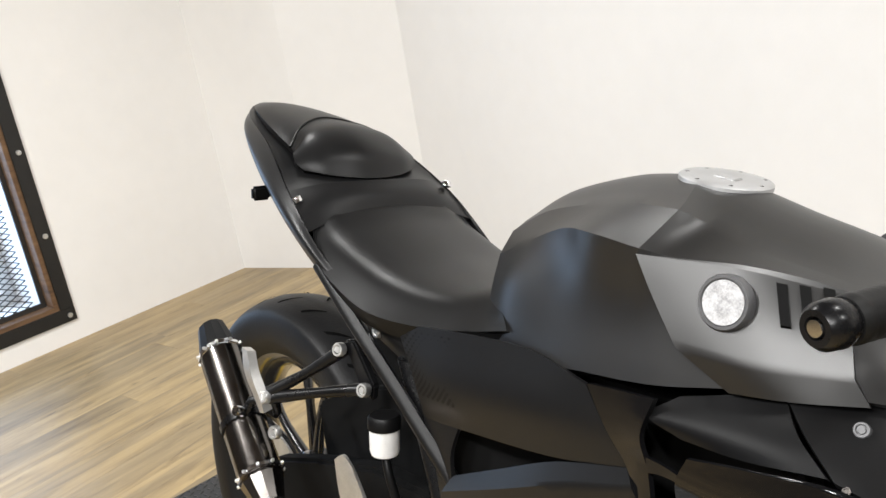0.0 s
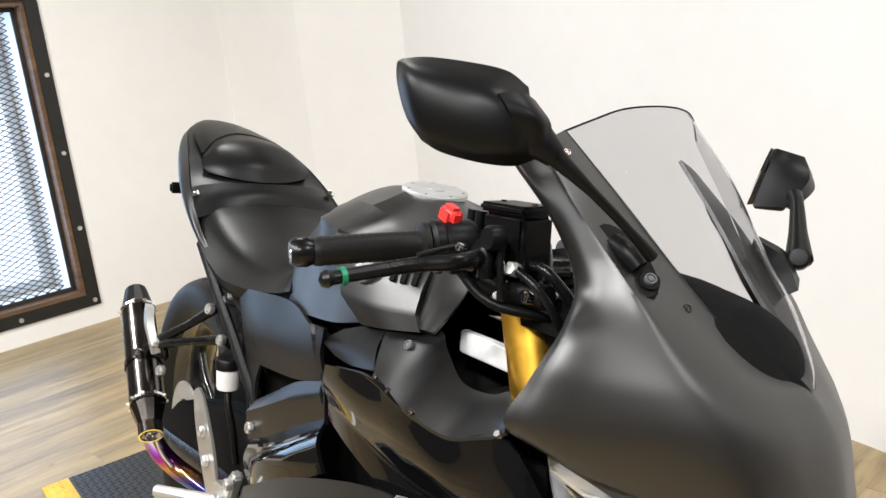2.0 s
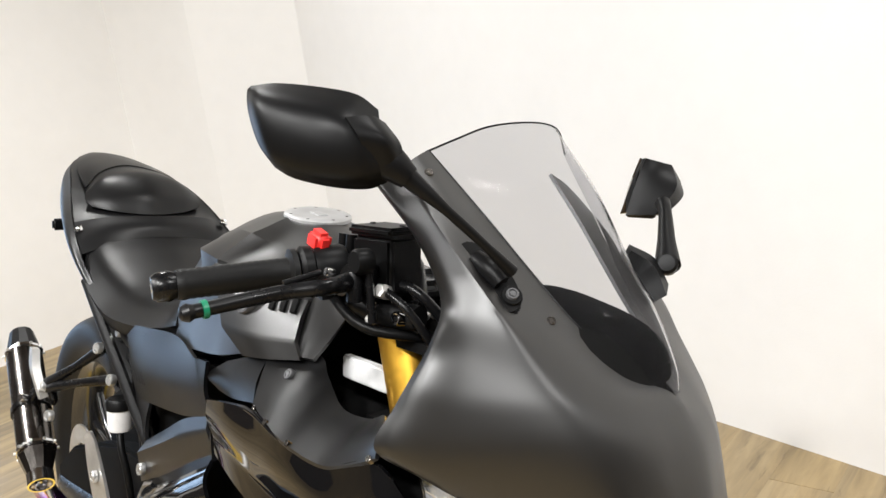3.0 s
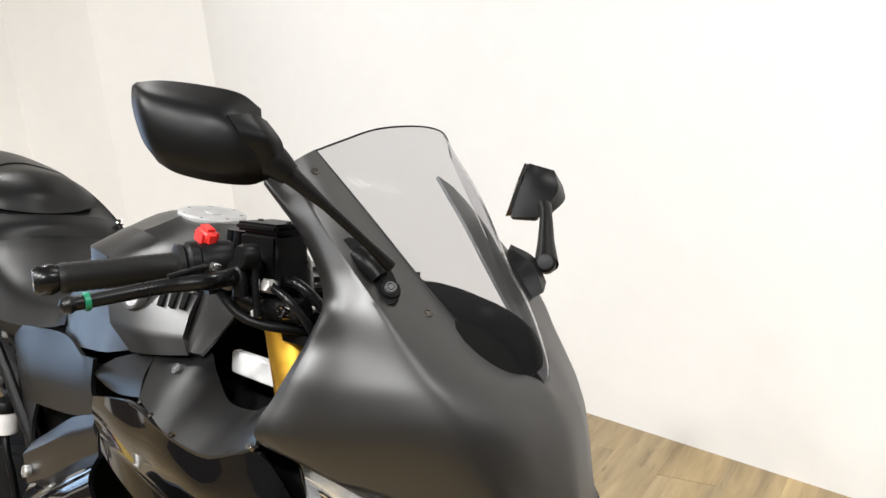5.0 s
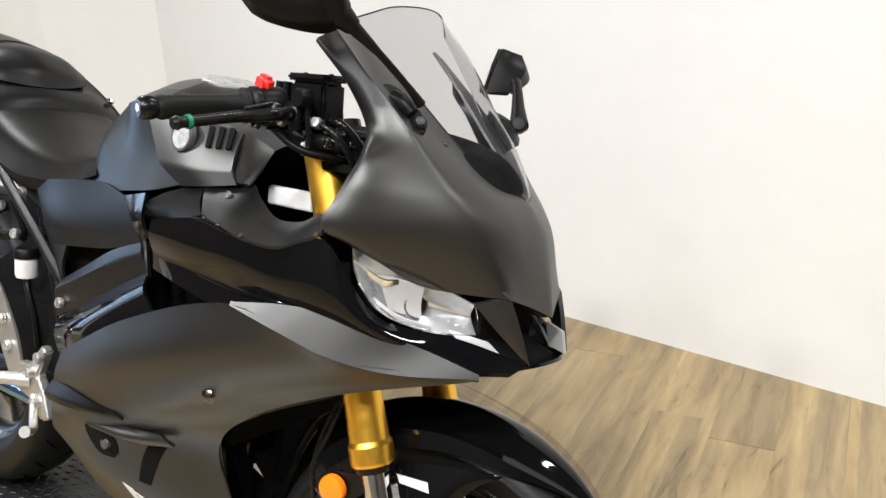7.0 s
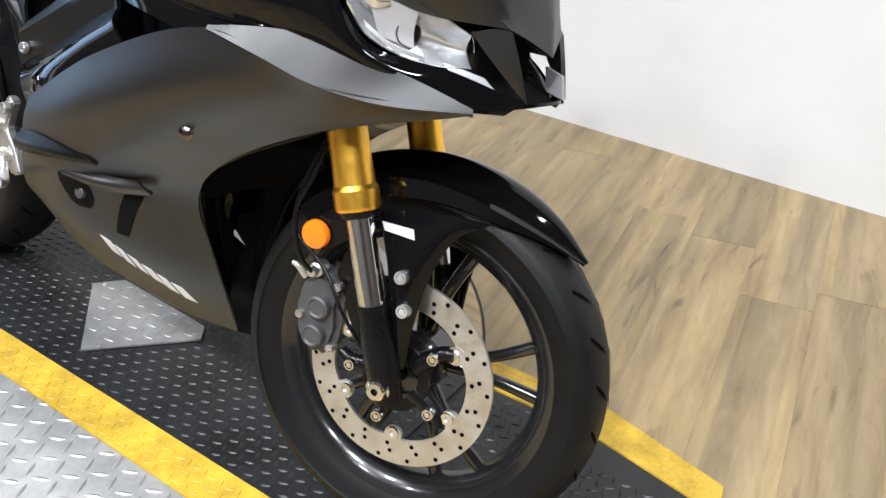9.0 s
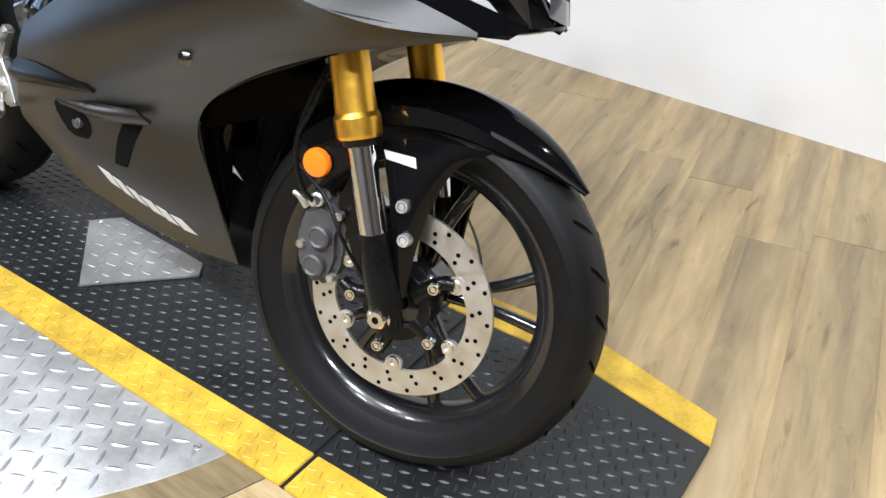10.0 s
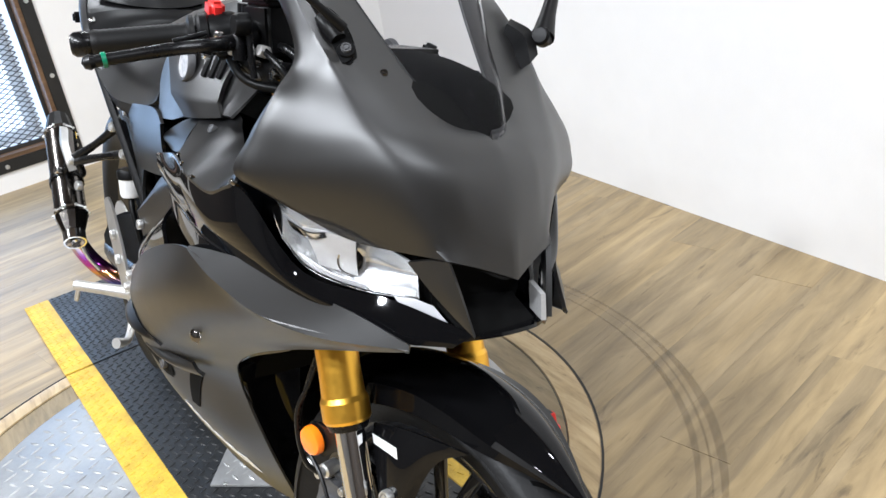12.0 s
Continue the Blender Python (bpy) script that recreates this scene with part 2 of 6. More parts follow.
def raw(verts, faces):
    bm = bmesh.new()
    vs = [bm.verts.new(v) for v in verts]
    for f in faces:
        try:
            bm.faces.new([vs[i] for i in f])
        except ValueError:
            pass
    bmesh.ops.recalc_face_normals(bm, faces=bm.faces)
    return bm


def curve(points, n, closed=False, breaks=()):
    """A smooth curve through points, n steps from one to the next; it may turn sharply at the breaks."""
    if breaks:
        cuts = [0] + list(breaks) + [len(points) - 1]
        out = [curve(points[a:b + 1], n)[:-1] for a, b in zip(cuts, cuts[1:])]
        return np.concatenate(out + [np.array(points[-1:], float)])
    p = np.array(points, float)
    k = len(p)
    out = []
    for i in range(k if closed else k - 1):
        a, b, c, d = (p[(i + o) % k] if closed else p[min(max(i + o, 0), k - 1)] for o in (-1, 0, 1, 2))
        if not closed and i == 0:
            a = 2 * b - c
        if not closed and i == k - 2:
            d = 2 * c - b
        for t in np.arange(n) / n:
            out.append(0.5 * (2 * b + (c - a) * t + (2 * a - 5 * b + 4 * c - d) * t * t + (3 * b - a - 3 * c + d) * t ** 3))
    if not closed:
        out.append(p[-1])
    return np.array(out)


def sheet(rows, n=7, rb=(), cb=()):
    """A smooth sheet through rows of points; rb, cb: rows and columns at which it folds."""
    g = np.array([curve(r, n, breaks=cb) for r in rows])
    return np.stack([curve(g[:, i], n, breaks=rb) for i in range(g.shape[1])], 1)


def skin(rows, thick=0.004, n=7, out=(0, -1, 0), rb=(), cb=()):
    """A curved panel with thickness through rows of points; out: the way its face looks."""
    return shell(sheet(rows, n, rb, cb), thick, out)


def shell(g, thick, out):
    """A grid of points given thickness; an edge on the middle plane stays open, to be joined."""
    du, dv = np.gradient(g, axis=0), np.gradient(g, axis=1)
    nor = np.cross(du, dv)
    nor /= np.linalg.norm(nor, axis=2, keepdims=True) + 1e-9
    if (nor.mean((0, 1)) @ np.array(out)) < 0:
        nor = -nor
    a, b = g.shape[:2]
    v = np.concatenate([g.reshape(-1, 3), (g - nor * thick).reshape(-1, 3)])
    q = a * b
    mid = np.abs(v[:, 1]) < 1e-7
    v[q:][mid[:q], 1] = 0.0
    f = []
    for i in range(a - 1):
        for j in range(b - 1):
            k = i * b + j
            f.append((k, k + 1, k + b + 1, k + b))
            f.append((q + k, q + k + b, q + k + b + 1, q + k + 1))
    rim = [j for j in range(b)] + [i * b + b - 1 for i in range(1, a)] + [(a - 1) * b + j for j in range(b - 2, -1, -1)] + [i * b for i in range(a - 2, 0, -1)]
    for k in range(len(rim)):
        x, y = rim[k], rim[(k + 1) % len(rim)]
        if not (mid[x] and mid[y]):
            f.append((x, y, q + y, q + x))
    return raw([tuple(p) for p in v], f)


def tube(points, radius, n=6, seg=14, caps=True):
    """A round bar along a smooth path; radius: one number or one for each point."""
    p = curve(points, n) if len(points) > 2 else np.linspace(points[0], points[1], n + 1)
    rr = np.interp(np.linspace(0, 1, len(p)), np.linspace(0, 1, len(points)), radius) if np.ndim(radius) else np.full(len(p), radius)
    t = np.gradient(p, axis=0)
    t /= np.linalg.norm(t, axis=1, keepdims=True) + 1e-12
    u = np.cross(t[0], (0.3, 0.2, 0.9))
    v, f = [], []
    for i in range(len(p)):
        u = u - t[i] * (u @ t[i])
        u /= np.linalg.norm(u)
        w = np.cross(t[i], u)
        for k in range(seg):
            a = 2 * math.pi * k / seg
            v.append(tuple(p[i] + rr[i] * (math.cos(a) * u + math.sin(a) * w)))
    for i in range(len(p) - 1):
        for k in range(seg):
            f.append((i * seg + k, i * seg + (k + 1) % seg, (i + 1) * seg + (k + 1) % seg, (i + 1) * seg + k))
    if caps:
        f += [tuple(range(seg)), tuple(range((len(p) - 1) * seg, len(p) * seg))]
    return raw(v, f)


def turned(profile, seg=32, m=None, close=False):
    """A turned body: profile of (radius, height) round the z axis, then placed by m."""
    v, f = [], []
    k = len(profile)
    for s in range(seg):
        a = 2 * math.pi * s / seg
        for r, h in profile:
            v.append((r * math.cos(a), r * math.sin(a), h))
    for s in range(seg):
        for i in range(k if close else k - 1):
            j = (i + 1) % k
            f.append((s * k + i, ((s + 1) % seg) * k + i, ((s + 1) % seg) * k + j, s * k + j))
    bm = raw(v, f)
    bmesh.ops.remove_doubles(bm, verts=bm.verts, dist=1e-6)
    bmesh.ops.recalc_face_normals(bm, faces=bm.faces)
    if m is not None:
        bmesh.ops.transform(bm, matrix=m, verts=bm.verts)
    return bm


def slab(outline, depth, m=None, bevel=0.0):
    """A flat outline of (x, y) given depth along z, with softened edges."""
    bm = bmesh.new()
    vs = [bm.verts.new((x, y, 0)) for x, y in outline]
    face = bm.faces.new(vs)
    r = bmesh.ops.extrude_face_region(bm, geom=[face])
    bmesh.ops.translate(bm, vec=(0, 0, depth), verts=[g for g in r["geom"] if isinstance(g, bmesh.types.BMVert)])
    bmesh.ops.recalc_face_normals(bm, faces=bm.faces)
    if bevel:
        bmesh.ops.bevel(bm, geom=list(bm.edges), offset=bevel, segments=2, affect="EDGES", clamp_overlap=True)
    if m is not None:
        bmesh.ops.transform(bm, matrix=m, verts=bm.verts)
    return bm


def block(x, y, z, m=None, bevel=0.0):
    """A block of size x, y, z about the origin."""
    bm = bmesh.new()
    bmesh.ops.create_cube(bm, size=1)
    bmesh.ops.scale(bm, vec=(x, y, z), verts=bm.verts)
    if bevel:
        bmesh.ops.bevel(bm, geom=list(bm.edges), offset=bevel, segments=3, affect="EDGES", clamp_overlap=True)
    if m is not None:
        bmesh.ops.transform(bm, matrix=m, verts=bm.verts)
    return bm


def side(y=0.0):
    """Lays an outline drawn in x and height into the upright plane at y."""
    return Matrix(((1, 0, 0, 0), (0, 0, -1, y), (0, 1, 0, 0), (0, 0, 0, 1)))


def along(a, b):
    """A pose at a whose z axis looks to b."""
    d = Vector(b) - Vector(a)
    return Matrix.Translation(a) @ d.to_track_quat("Z", "Y").to_matrix().to_4x4()


def bolt(parent, at, to, r=0.007, name="bolt", material=STEEL, h=0.006, m=None):
    mm = along(at, Vector(at) + Vector(to))
    bm = turned([(0, h), (r * 0.45, h), (r * 0.5, h * 0.55), (r * 0.62, h * 0.55), (r * 0.68, h), (r * 0.9, h), (r, h * 0.7), (r, -0.004), (0, -0.004)], 12, mm)
    return part(name, bm, material, parent, m=m)


def joined(bms):
    """Several bmeshes as one."""
    bm = bmesh.new()
    for b in bms:
        me = bpy.data.meshes.new("tmp")
        b.to_mesh(me)
        b.free()
        bm.from_mesh(me)
        bpy.data.meshes.remove(me)
    return bm


def empty(name, m, label, category, group="", kind=""):
    e = new(name)
    e.matrix_world = m
    return tagged(e, label, category, group, kind)


LAMPS = [(-1.4, 0.6, 0.34 * LAMP), (0.8, 0.9, 0.24 * LAMP), (2.5, 0.5, 0.60 * LAMP), (-1.2, -1.4, 1.45 * LAMP), (0.2, -1.5, 1.00 * LAMP), (1.3, -1.5, 1.60 * LAMP), (2.3, -1.4, 1.35 * LAMP), (-0.4, -2.6, 0.50 * LAMP), (1.0, -2.6, 0.60 * LAMP)]
WINPOWER = 16.0

# ---- the room ----
LW = Vector((-3.01, 0.0))            # a point on the window wall and the way along it
LDIR = Vector((-0.177, 0.984)).normalized()
LNOR = Vector((LDIR.y, -LDIR.x))      # into the room
LROT = Matrix(((LDIR.x, 0, LNOR.x, LW.x), (LDIR.y, 0, LNOR.y, LW.y), (0, 1, 0, 0), (0, 0, 0, 1)))  # along, up, into the room
H = 2.75


def wall_between(name, a, b, z0, z1, thick, label, paint=None):
    """A wall whose face runs from a to b, its body to the left of a-b."""
    a, b = Vector(a), Vector(b)
    d = (b - a).normalized()
    nrm = Vector((-d.y, d.x))
    o = [a, b, b + nrm * thick, a + nrm * thick]
    bm = raw([(p.x, p.y, z) for z in (z0, z1) for p in o], [(3, 2, 1, 0), (4, 5, 6, 7), (0, 1, 5, 4), (1, 2, 6, 5), (2, 3, 7, 6), (3, 0, 4, 7)])
    return tagged(part(name, bm, paint or WALLP), label, "wall", kind="structure")


def lw(s, inward=0.0):
    p = LW + LDIR * s + LNOR * inward
    return (p.x, p.y)


# the window wall: pieces round the opening
WS0, WS1, WZ0, WZ1 = -0.95, 0.20, 0.125, 1.495
CORNER = 1.113
# the first stretch is out of view, darkened so gloss panels mirror less light
wall_between("wall_west", lw(-3.6), lw(WS0 - 0.12), Z0, H, 0.22, "unseen wall stretch beyond the window, darkened for reflections", DARKWALL)
wall_between("wall_west_jamb", lw(WS0 - 0.12), lw(WS0), Z0, H, 0.22, "narrow white wall strip beside the window")
wall_between("wall_west_pier", lw(WS1), lw(CORNER), Z0, H, 0.22, "white painted wall next to the room corner")
wall_between("wall_west_sill", lw(WS0), lw(WS1), Z0, WZ0, 0.22, "low white wall under the window")
wall_between("wall_west_head", lw(WS0), lw(WS1), WZ1, H, 0.22, "white wall above the window")
# the boxed-out corner and the long wall
C0 = lw(CORNER)
JOG = (-2.75, 1.315)
LONG0, LONG1 = (-2.345, 1.668), (3.9, 1.36)
wall_between("wall_corner_box", C0, JOG, Z0, H, 0.5, "white face of the boxed-out room corner")
wall_between("wall_corner_return", JOG, LONG0, Z0, H, 0.3, "short cream-coloured return of the room corner")
wall_between("wall_north", LONG0, LONG1, Z0, H, 0.2, "long plain white painted wall")
wall_between("wall_east", LONG1, (3.7, -3.6), Z0, H, 0.2, "plain dark brown end wall", DARKWALL)
wall_between("wall_south", (3.7, -3.6), lw(-3.6), Z0, H, 0.2, "plain dark grey wall", GREYWALL)
fl = raw([(x, y, z) for z in (-0.2, Z0 - 0.006) for x, y in ((-3.75, -3.85), (4.15, -3.85), (4.15, 2.0), (-3.75, 2.0))], [(3, 2, 1, 0), (4, 5, 6, 7), (0, 1, 5, 4), (1, 2, 6, 5), (2, 3, 7, 6), (3, 0, 4, 7)])
floor = tagged(part("floor", fl, BASEW), "worn light-brown wood plank floor", "floor", kind="structure")
ce = raw([(x, y, z) for z in (H, H + 0.1) for x, y in ((-3.75, -3.85), (4.15, -3.85), (4.15, 2.0), (-3.75, 2.0))], [(3, 2, 1, 0), (4, 5, 6, 7), (0, 1, 5, 4), (1, 2, 6, 5), (2, 3, 7, 6), (3, 0, 4, 7)])
tagged(part("ceiling", ce, CEIL), "plain dark brown ceiling", "ceiling", kind="structure")


# lamps on the ceiling
def ceiling_lamp(x, y, power):
    e = empty("ceiling_lamp", Matrix.Translation((x, y, H)), "round white ceiling lamp with a glowing cover", "lamp", "ceiling lamps")
    part("housing", turned([(0, 0), (0.13, 0), (0.135, -0.01), (0.13, -0.035), (0.12, -0.04), (0.115, -0.03), (0, -0.03)], 28), LAMPWHITE, e)
    part("diffuser", turned([(0, -0.055), (0.06, -0.052), (0.1, -0.044), (0.114, -0.032)], 28), LAMPGLOW, e)
    li = bpy.data.lights.new("lamp", "AREA")
    li.shape, li.size, li.energy, li.color = "DISK", 0.24, power, (0.995, 0.985, 0.962)
    lo = new("light", li)
    lo.parent = e
    lo.location = (0, 0, -0.07)


for x, y, p in LAMPS:
    ceiling_lamp(x, y, p)

# ---- window ----
win = empty("window_1", LROT, "steel-framed window with a diamond wire mesh", "window", kind="structure")


def ring(s0, s1, z0, z1, w, d0, d1):
    """A rectangular frame of bar width w, from depth d0 to d1."""
    out = []
    for a, b, c, d in ((s0, s1, z0, z0 + w), (s0, s1, z1 - w, z1), (s0, s0 + w, z0 + w, z1 - w), (s1 - w, s1, z0 + w, z1 - w)):
        out.append(((a + b) / 2, (c + d) / 2, (d0 + d1) / 2, b - a, d - c, d1 - d0))
    return out


for cx, cz, cd, sx, sz, sd in ring(WS0 - 0.03, WS1 + 0.045, WZ0 - 0.045, WZ1 + 0.045, 0.058, 0.002, 0.012):
    part("frame_bar", block(sx, sz, sd, Matrix.Translation((cx, cz, cd)), 0.002), FRAMEST, win, "flat black steel bar")
for cx, cz, cd, sx, sz, sd in ring(WS0 - 0.002, WS1 - 0.001, WZ0 + 0.001, WZ1 - 0.001, 0.03, -0.07, 0.0):
    part("wood_lining", block(sx, sz, sd, Matrix.Translation((cx, cz, cd)), 0.002), FRAMEW, win, "rough brown timber lining")
for cx, cz, cd, sx, sz, sd in ring(WS0 + 0.029, WS1 - 0.031, WZ0 + 0.031, WZ1 - 0.031, 0.02, -0.078, -0.066):
    part("mesh_clamp", block(sx, sz, sd, Matrix.Translation((cx, cz, cd)), 0.001), MESHST, win)
for k in range(5):
    z = WZ0 - 0.018 + k * (WZ1 - WZ0 + 0.036) / 4
    for s in (WS1 + 0.018, WS0 - 0.01):
        bolt(win, (s, z, 0.012), (0, 0, 1), 0.011, "bolt", STEEL, 0.007)
for k in range(1, 4):
    for z in (WZ0 - 0.018, WZ1 + 0.018):
        bolt(win, (WS1 + 0.018 - 0.335 * k, z, 0.012), (0, 0, 1), 0.011, "bolt", STEEL, 0.007)


def expanded_mesh(s0, s1, z0, z1, dx, dz, w, t):
    """A diamond lattice of flat strands."""
    v, f = [], []

    def strand(a, b):
        d = Vector(b) - Vector(a)
        n = Vector((-d.y, d.x)).normalized() * w / 2
        k = len(v)
        for p, q in ((a, n), (b, n), (b, -n), (a, -n)):
            v.append((p[0] + q[0], p[1] + q[1], t / 2))
        for p, q in ((a, n), (b, n), (b, -n), (a, -n)):
            v.append((p[0] + q[0], p[1] + q[1], -t / 2))
        f.extend([(k, k + 1, k + 2, k + 3), (k, k + 4, k + 5, k + 1), (k + 2, k + 6, k + 7, k + 3)])

    nx, nz = int((s1 - s0) / dx), int((z1 - z0) / dz)
    for i in range(nx):
        for j in range(nz):
            x, z = s0 + i * dx, z0 + j * dz
            strand((x, z + dz / 2), (x + dx / 2, z + dz))
            strand((x + dx / 2, z + dz), (x + dx, z + dz / 2))
            strand((x, z + dz / 2), (x + dx / 2, z))
            strand((x + dx / 2, z), (x + dx, z + dz / 2))
    return raw(v, f)


tagged(part("wire_mesh", expanded_mesh(WS0 + 0.03, WS1 - 0.03, WZ0 + 0.03, WZ1 - 0.03, 0.052, 0.025, 0.0040, 0.003), MESHST, win, "dark expanded-metal diamond mesh", m=Matrix.Translation((0, 0, -0.072))), kind="stuff")
# the reveal behind the mesh, the inner sash and the daylight
for nm, b in (("reveal_side", block(0.02, WZ1 - WZ0 + 0.1, 0.5, Matrix.Translation((WS1 + 0.012, (WZ0 + WZ1) / 2, -0.35)))),
              ("reveal_sill", block(WS1 - WS0, 0.02, 0.5, Matrix.Translation(((WS0 + WS1) / 2, WZ0 - 0.02, -0.35)))),
              ("reveal_head", block(WS1 - WS0, 0.02, 0.5, Matrix.Translation(((WS0 + WS1) / 2, WZ1 + 0.02, -0.35))))):
    part(nm, b, WALLP, win)
for cx, cz, cd, sx, sz, sd in ring(WS0, WS1 + 0.0, WZ0 - 0.008, WZ1 + 0.008, 0.05, -0.50, -0.45):
    part("sash_bar", block(sx, sz, sd, Matrix.Translation((cx, cz, cd)), 0.004), CAST, win, "grey metal sash")
part("sash_post", block(0.09, WZ1 - WZ0, 0.05, Matrix.Translation((-0.78, (WZ0 + WZ1) / 2, -0.47)), 0.004), FRAMEW, win, "brown timber post")
bk = part("backdrop", raw([(-5.5, -1.5, -0.62), (1.2, -1.5, -0.62), (1.2, 3, -0.62), (-4.5, 3, -0.62)], [(0, 1, 2, 3)]), SKYGLOW)
bk.matrix_world = LROT
tagged(bk, "bright overcast daylight outside the window", "backdrop", kind="structure")
li = bpy.data.lights.new("window_light", "AREA")
li.shape, li.size, li.size_y, li.energy, li.color = "RECTANGLE", 1.05, 1.25, WINPOWER, (0.42, 0.66, 1.0)
lo = new("window_light", li)
lo.matrix_world = look(LROT @ Vector(((WS0 + WS1) / 2, 0.8, -0.4)), LROT @ Vector(((WS0 + WS1) / 2, 0.8, 1.0)))

# ---- turntable and mats ----
TC = (-0.15, 0.005)
tt = empty("turntable", Matrix.Translation((*TC, 0)), "round steel tread-plate turntable with a wooden rim", "turntable")
part("plate", turned([(0, -0.008), (0.619, -0.008), (0.624, -0.011), (0.624, -0.02), (0, -0.02)], 96), TREAD, tt, "silver diamond tread plate")
part("inner_ring", turned([(0.622, -0.0095), (0.699, -0.0095), (0.699, -0.02), (0.622, -0.02)], 96), RINGD, tt, "flat brown wooden ring round the plate")
part("ring_gap", turned([(0.6985, -0.0092), (0.7008, -0.0092), (0.7008, -0.012), (0.6985, -0.012)], 96, None, True), FRAMEST, tt, "dark joint between the wooden rings")
part("rim", turned([(0.701, -0.010), (0.703, -0.0062), (0.730, -0.0055), (0.750, -0.0072), (0.761, -0.0105), (0.766, Z0 - 0.003), (0.766, Z0 - 0.02), (0.701, Z0 - 0.02)], 96), RINGW, tt, "light wooden rim with a rounded edge")
part("rim_gap", turned([(0.7655, Z0 + 0.0012), (0.7705, Z0 + 0.0012), (0.7705, Z0 - 0.003), (0.7655, Z0 - 0.003)], 96, None, True), FRAMEST, tt, "dark dirty gap round the rim")
MA = math.atan2(0.102, 1.88)
MROT = Matrix.Translation((-0.15, 0.077, 0)) @ Matrix.Rotation(MA, 4, "Z")
MW = 0.285


def lozenge(cx, cy, l, w, h, ang, z):
    """One raised tread bar: pointed, low, sloping."""
    c, s = math.cos(ang), math.sin(ang)
    p = [(-l / 2, 0, 0), (-l * 0.2, -w / 2, 0), (l * 0.2, -w / 2, 0), (l / 2, 0, 0), (l * 0.2, w / 2, 0), (-l * 0.2, w / 2, 0), (-l * 0.28, 0, h), (l * 0.28, 0, h)]
    v = [(cx + c * x - s * y, cy + s * x + c * y, z + k) for x, y, k in p]
    return v, [(0, 1, 6), (1, 2, 7, 6), (2, 3, 7), (3, 4, 7), (4, 5, 6, 7), (5, 0, 6)]


def treads(inside, pitch, l, w, h, z, x0, x1, y0, y1, skew):
    v, f = [], []
    for i in range(int((x1 - x0) / pitch)):
        for j in range(int((y1 - y0) / pitch)):
            x, y = x0 + (i + 0.5) * pitch, y0 + (j + 0.5) * pitch
            if not inside(x, y):
                continue
            a = skew + (math.pi / 2 if (i + j) % 2 else 0)
            vv, ff = lozenge(x, y, l, w, h, a, z)
            k = len(v)
            v += vv
            f += [tuple(k + q for q in t) for t in ff]
    return raw(v, f)


plate_tread = part("tread", treads(lambda x, y: x * x + y * y < 0.6 ** 2, 0.033, 0.034, 0.0085, 0.0016, -0.008, -0.62, 0.62, -0.62, 0.62, 0.5), TREAD, tt)
plate_tread["kind"] = "stuff"
for a in (-75, -40, -20, 30, 62, 110, 150, 200, 240):
    bolt(tt, (0.585 * math.cos(radians(a)), 0.585 * math.sin(radians(a)), -0.008), (0, 0, 1), 0.007, "screw", STEEL, 0.002)


def mat_piece(x0, x1, front=False):
    e = empty("rubber_mat", MROT, "black rubber diamond-tread mat with yellow edges under the motorcycle", "mat", "floor mats")
    b = 0.075
    o = [(x0, -MW + b), (x1, -MW + b), (x1, MW - b - (0.05 if front else 0)), (x1 - (0.25 if front else 0), MW - b), (x0, MW - b)]
    part("sheet", slab(o if front else [o[0], o[1], (x1, MW - b), (x0, MW - b)], 0.007, Matrix.Translation((0, 0, -0.007)), 0.0015), MATBLACK, e)
    for s in (-1, 1):
        y0, y1 = sorted((s * (MW - b), s * MW))
        o = [(x0, y0), (x1, y0), (x1, y1), (x0, y1)]
        if front and s > 0:
            o = [(x0, y0), (x1 - 0.25, y0), (x1, y0 - 0.05), (x1 - 0.012, y1 - 0.06), (x1 - 0.24, y1), (x0, y1)]
        part("edge_strip", slab(o, 0.0075, Matrix.Translation((0, 0, -0.007)), 0.0015), YELLOW, e, "worn yellow edge strip")
        t = part("strip_tread", treads(lambda x, y: y0 + 0.008 < y < y1 - 0.008 and x0 < x < x1 - 0.02 and not (front and s > 0 and x > x1 - 0.24), 0.0195, 0.019, 0.0048, 0.0016, 0.0004, x0, x1, -MW, MW, 0.35), YELLOW, e)
        t["kind"] = "stuff"
    if x0 > -1:
        part("joint_strip", slab([(x0 - 0.010, -MW), (x0 + 0.002, -MW), (x0 + 0.002, MW), (x0 - 0.010, MW)], 0.003, Matrix.Translation((0, 0, -0.0062)), 0.0005), FRAMEST, e, "black joint at the mat's end")
    t = part("tread", treads(lambda x, y: abs(y) < MW - b - 0.006 and not (front and y > 0.15 and x > x1 - 0.25), 0.0195, 0.020, 0.0056, 0.0019, 0.0, x0, x1, -MW, MW, 0.35), MATBLACK, e)
    t["kind"] = "stuff"


SEAM0, SEAM1 = -0.722, 0.70
mat_piece(-1.300, SEAM0 - 0.004)
mat_piece(SEAM0 + 0.004, SEAM1 - 0.004)
mat_piece(SEAM1 + 0.004, 1.185, True)
for x in (-1.300, 1.185):
    e = tagged(part("support", block(0.4, 2 * MW - 0.04, 0.0055, MROT @ Matrix.Translation((x + (0.25 if x < 0 else -0.47), 0, -0.0102)), 0.001), BLACKMETAL), "flat dark packing plate under the mat", "plate")

# a loose tread plate on the mat
pl = empty("tread_plate_offcut", Matrix.Translation((0, 0, 0.002)), "small bright steel tread plate lying on the mat", "plate")
PO = [(-0.105, -0.083), (0.05, 0.083), (0.022, 0.115), (-0.255, 0.115), (-0.30, 0.062)]
part("sheet", slab(PO, 0.006, None, 0.001), TREAD, pl)


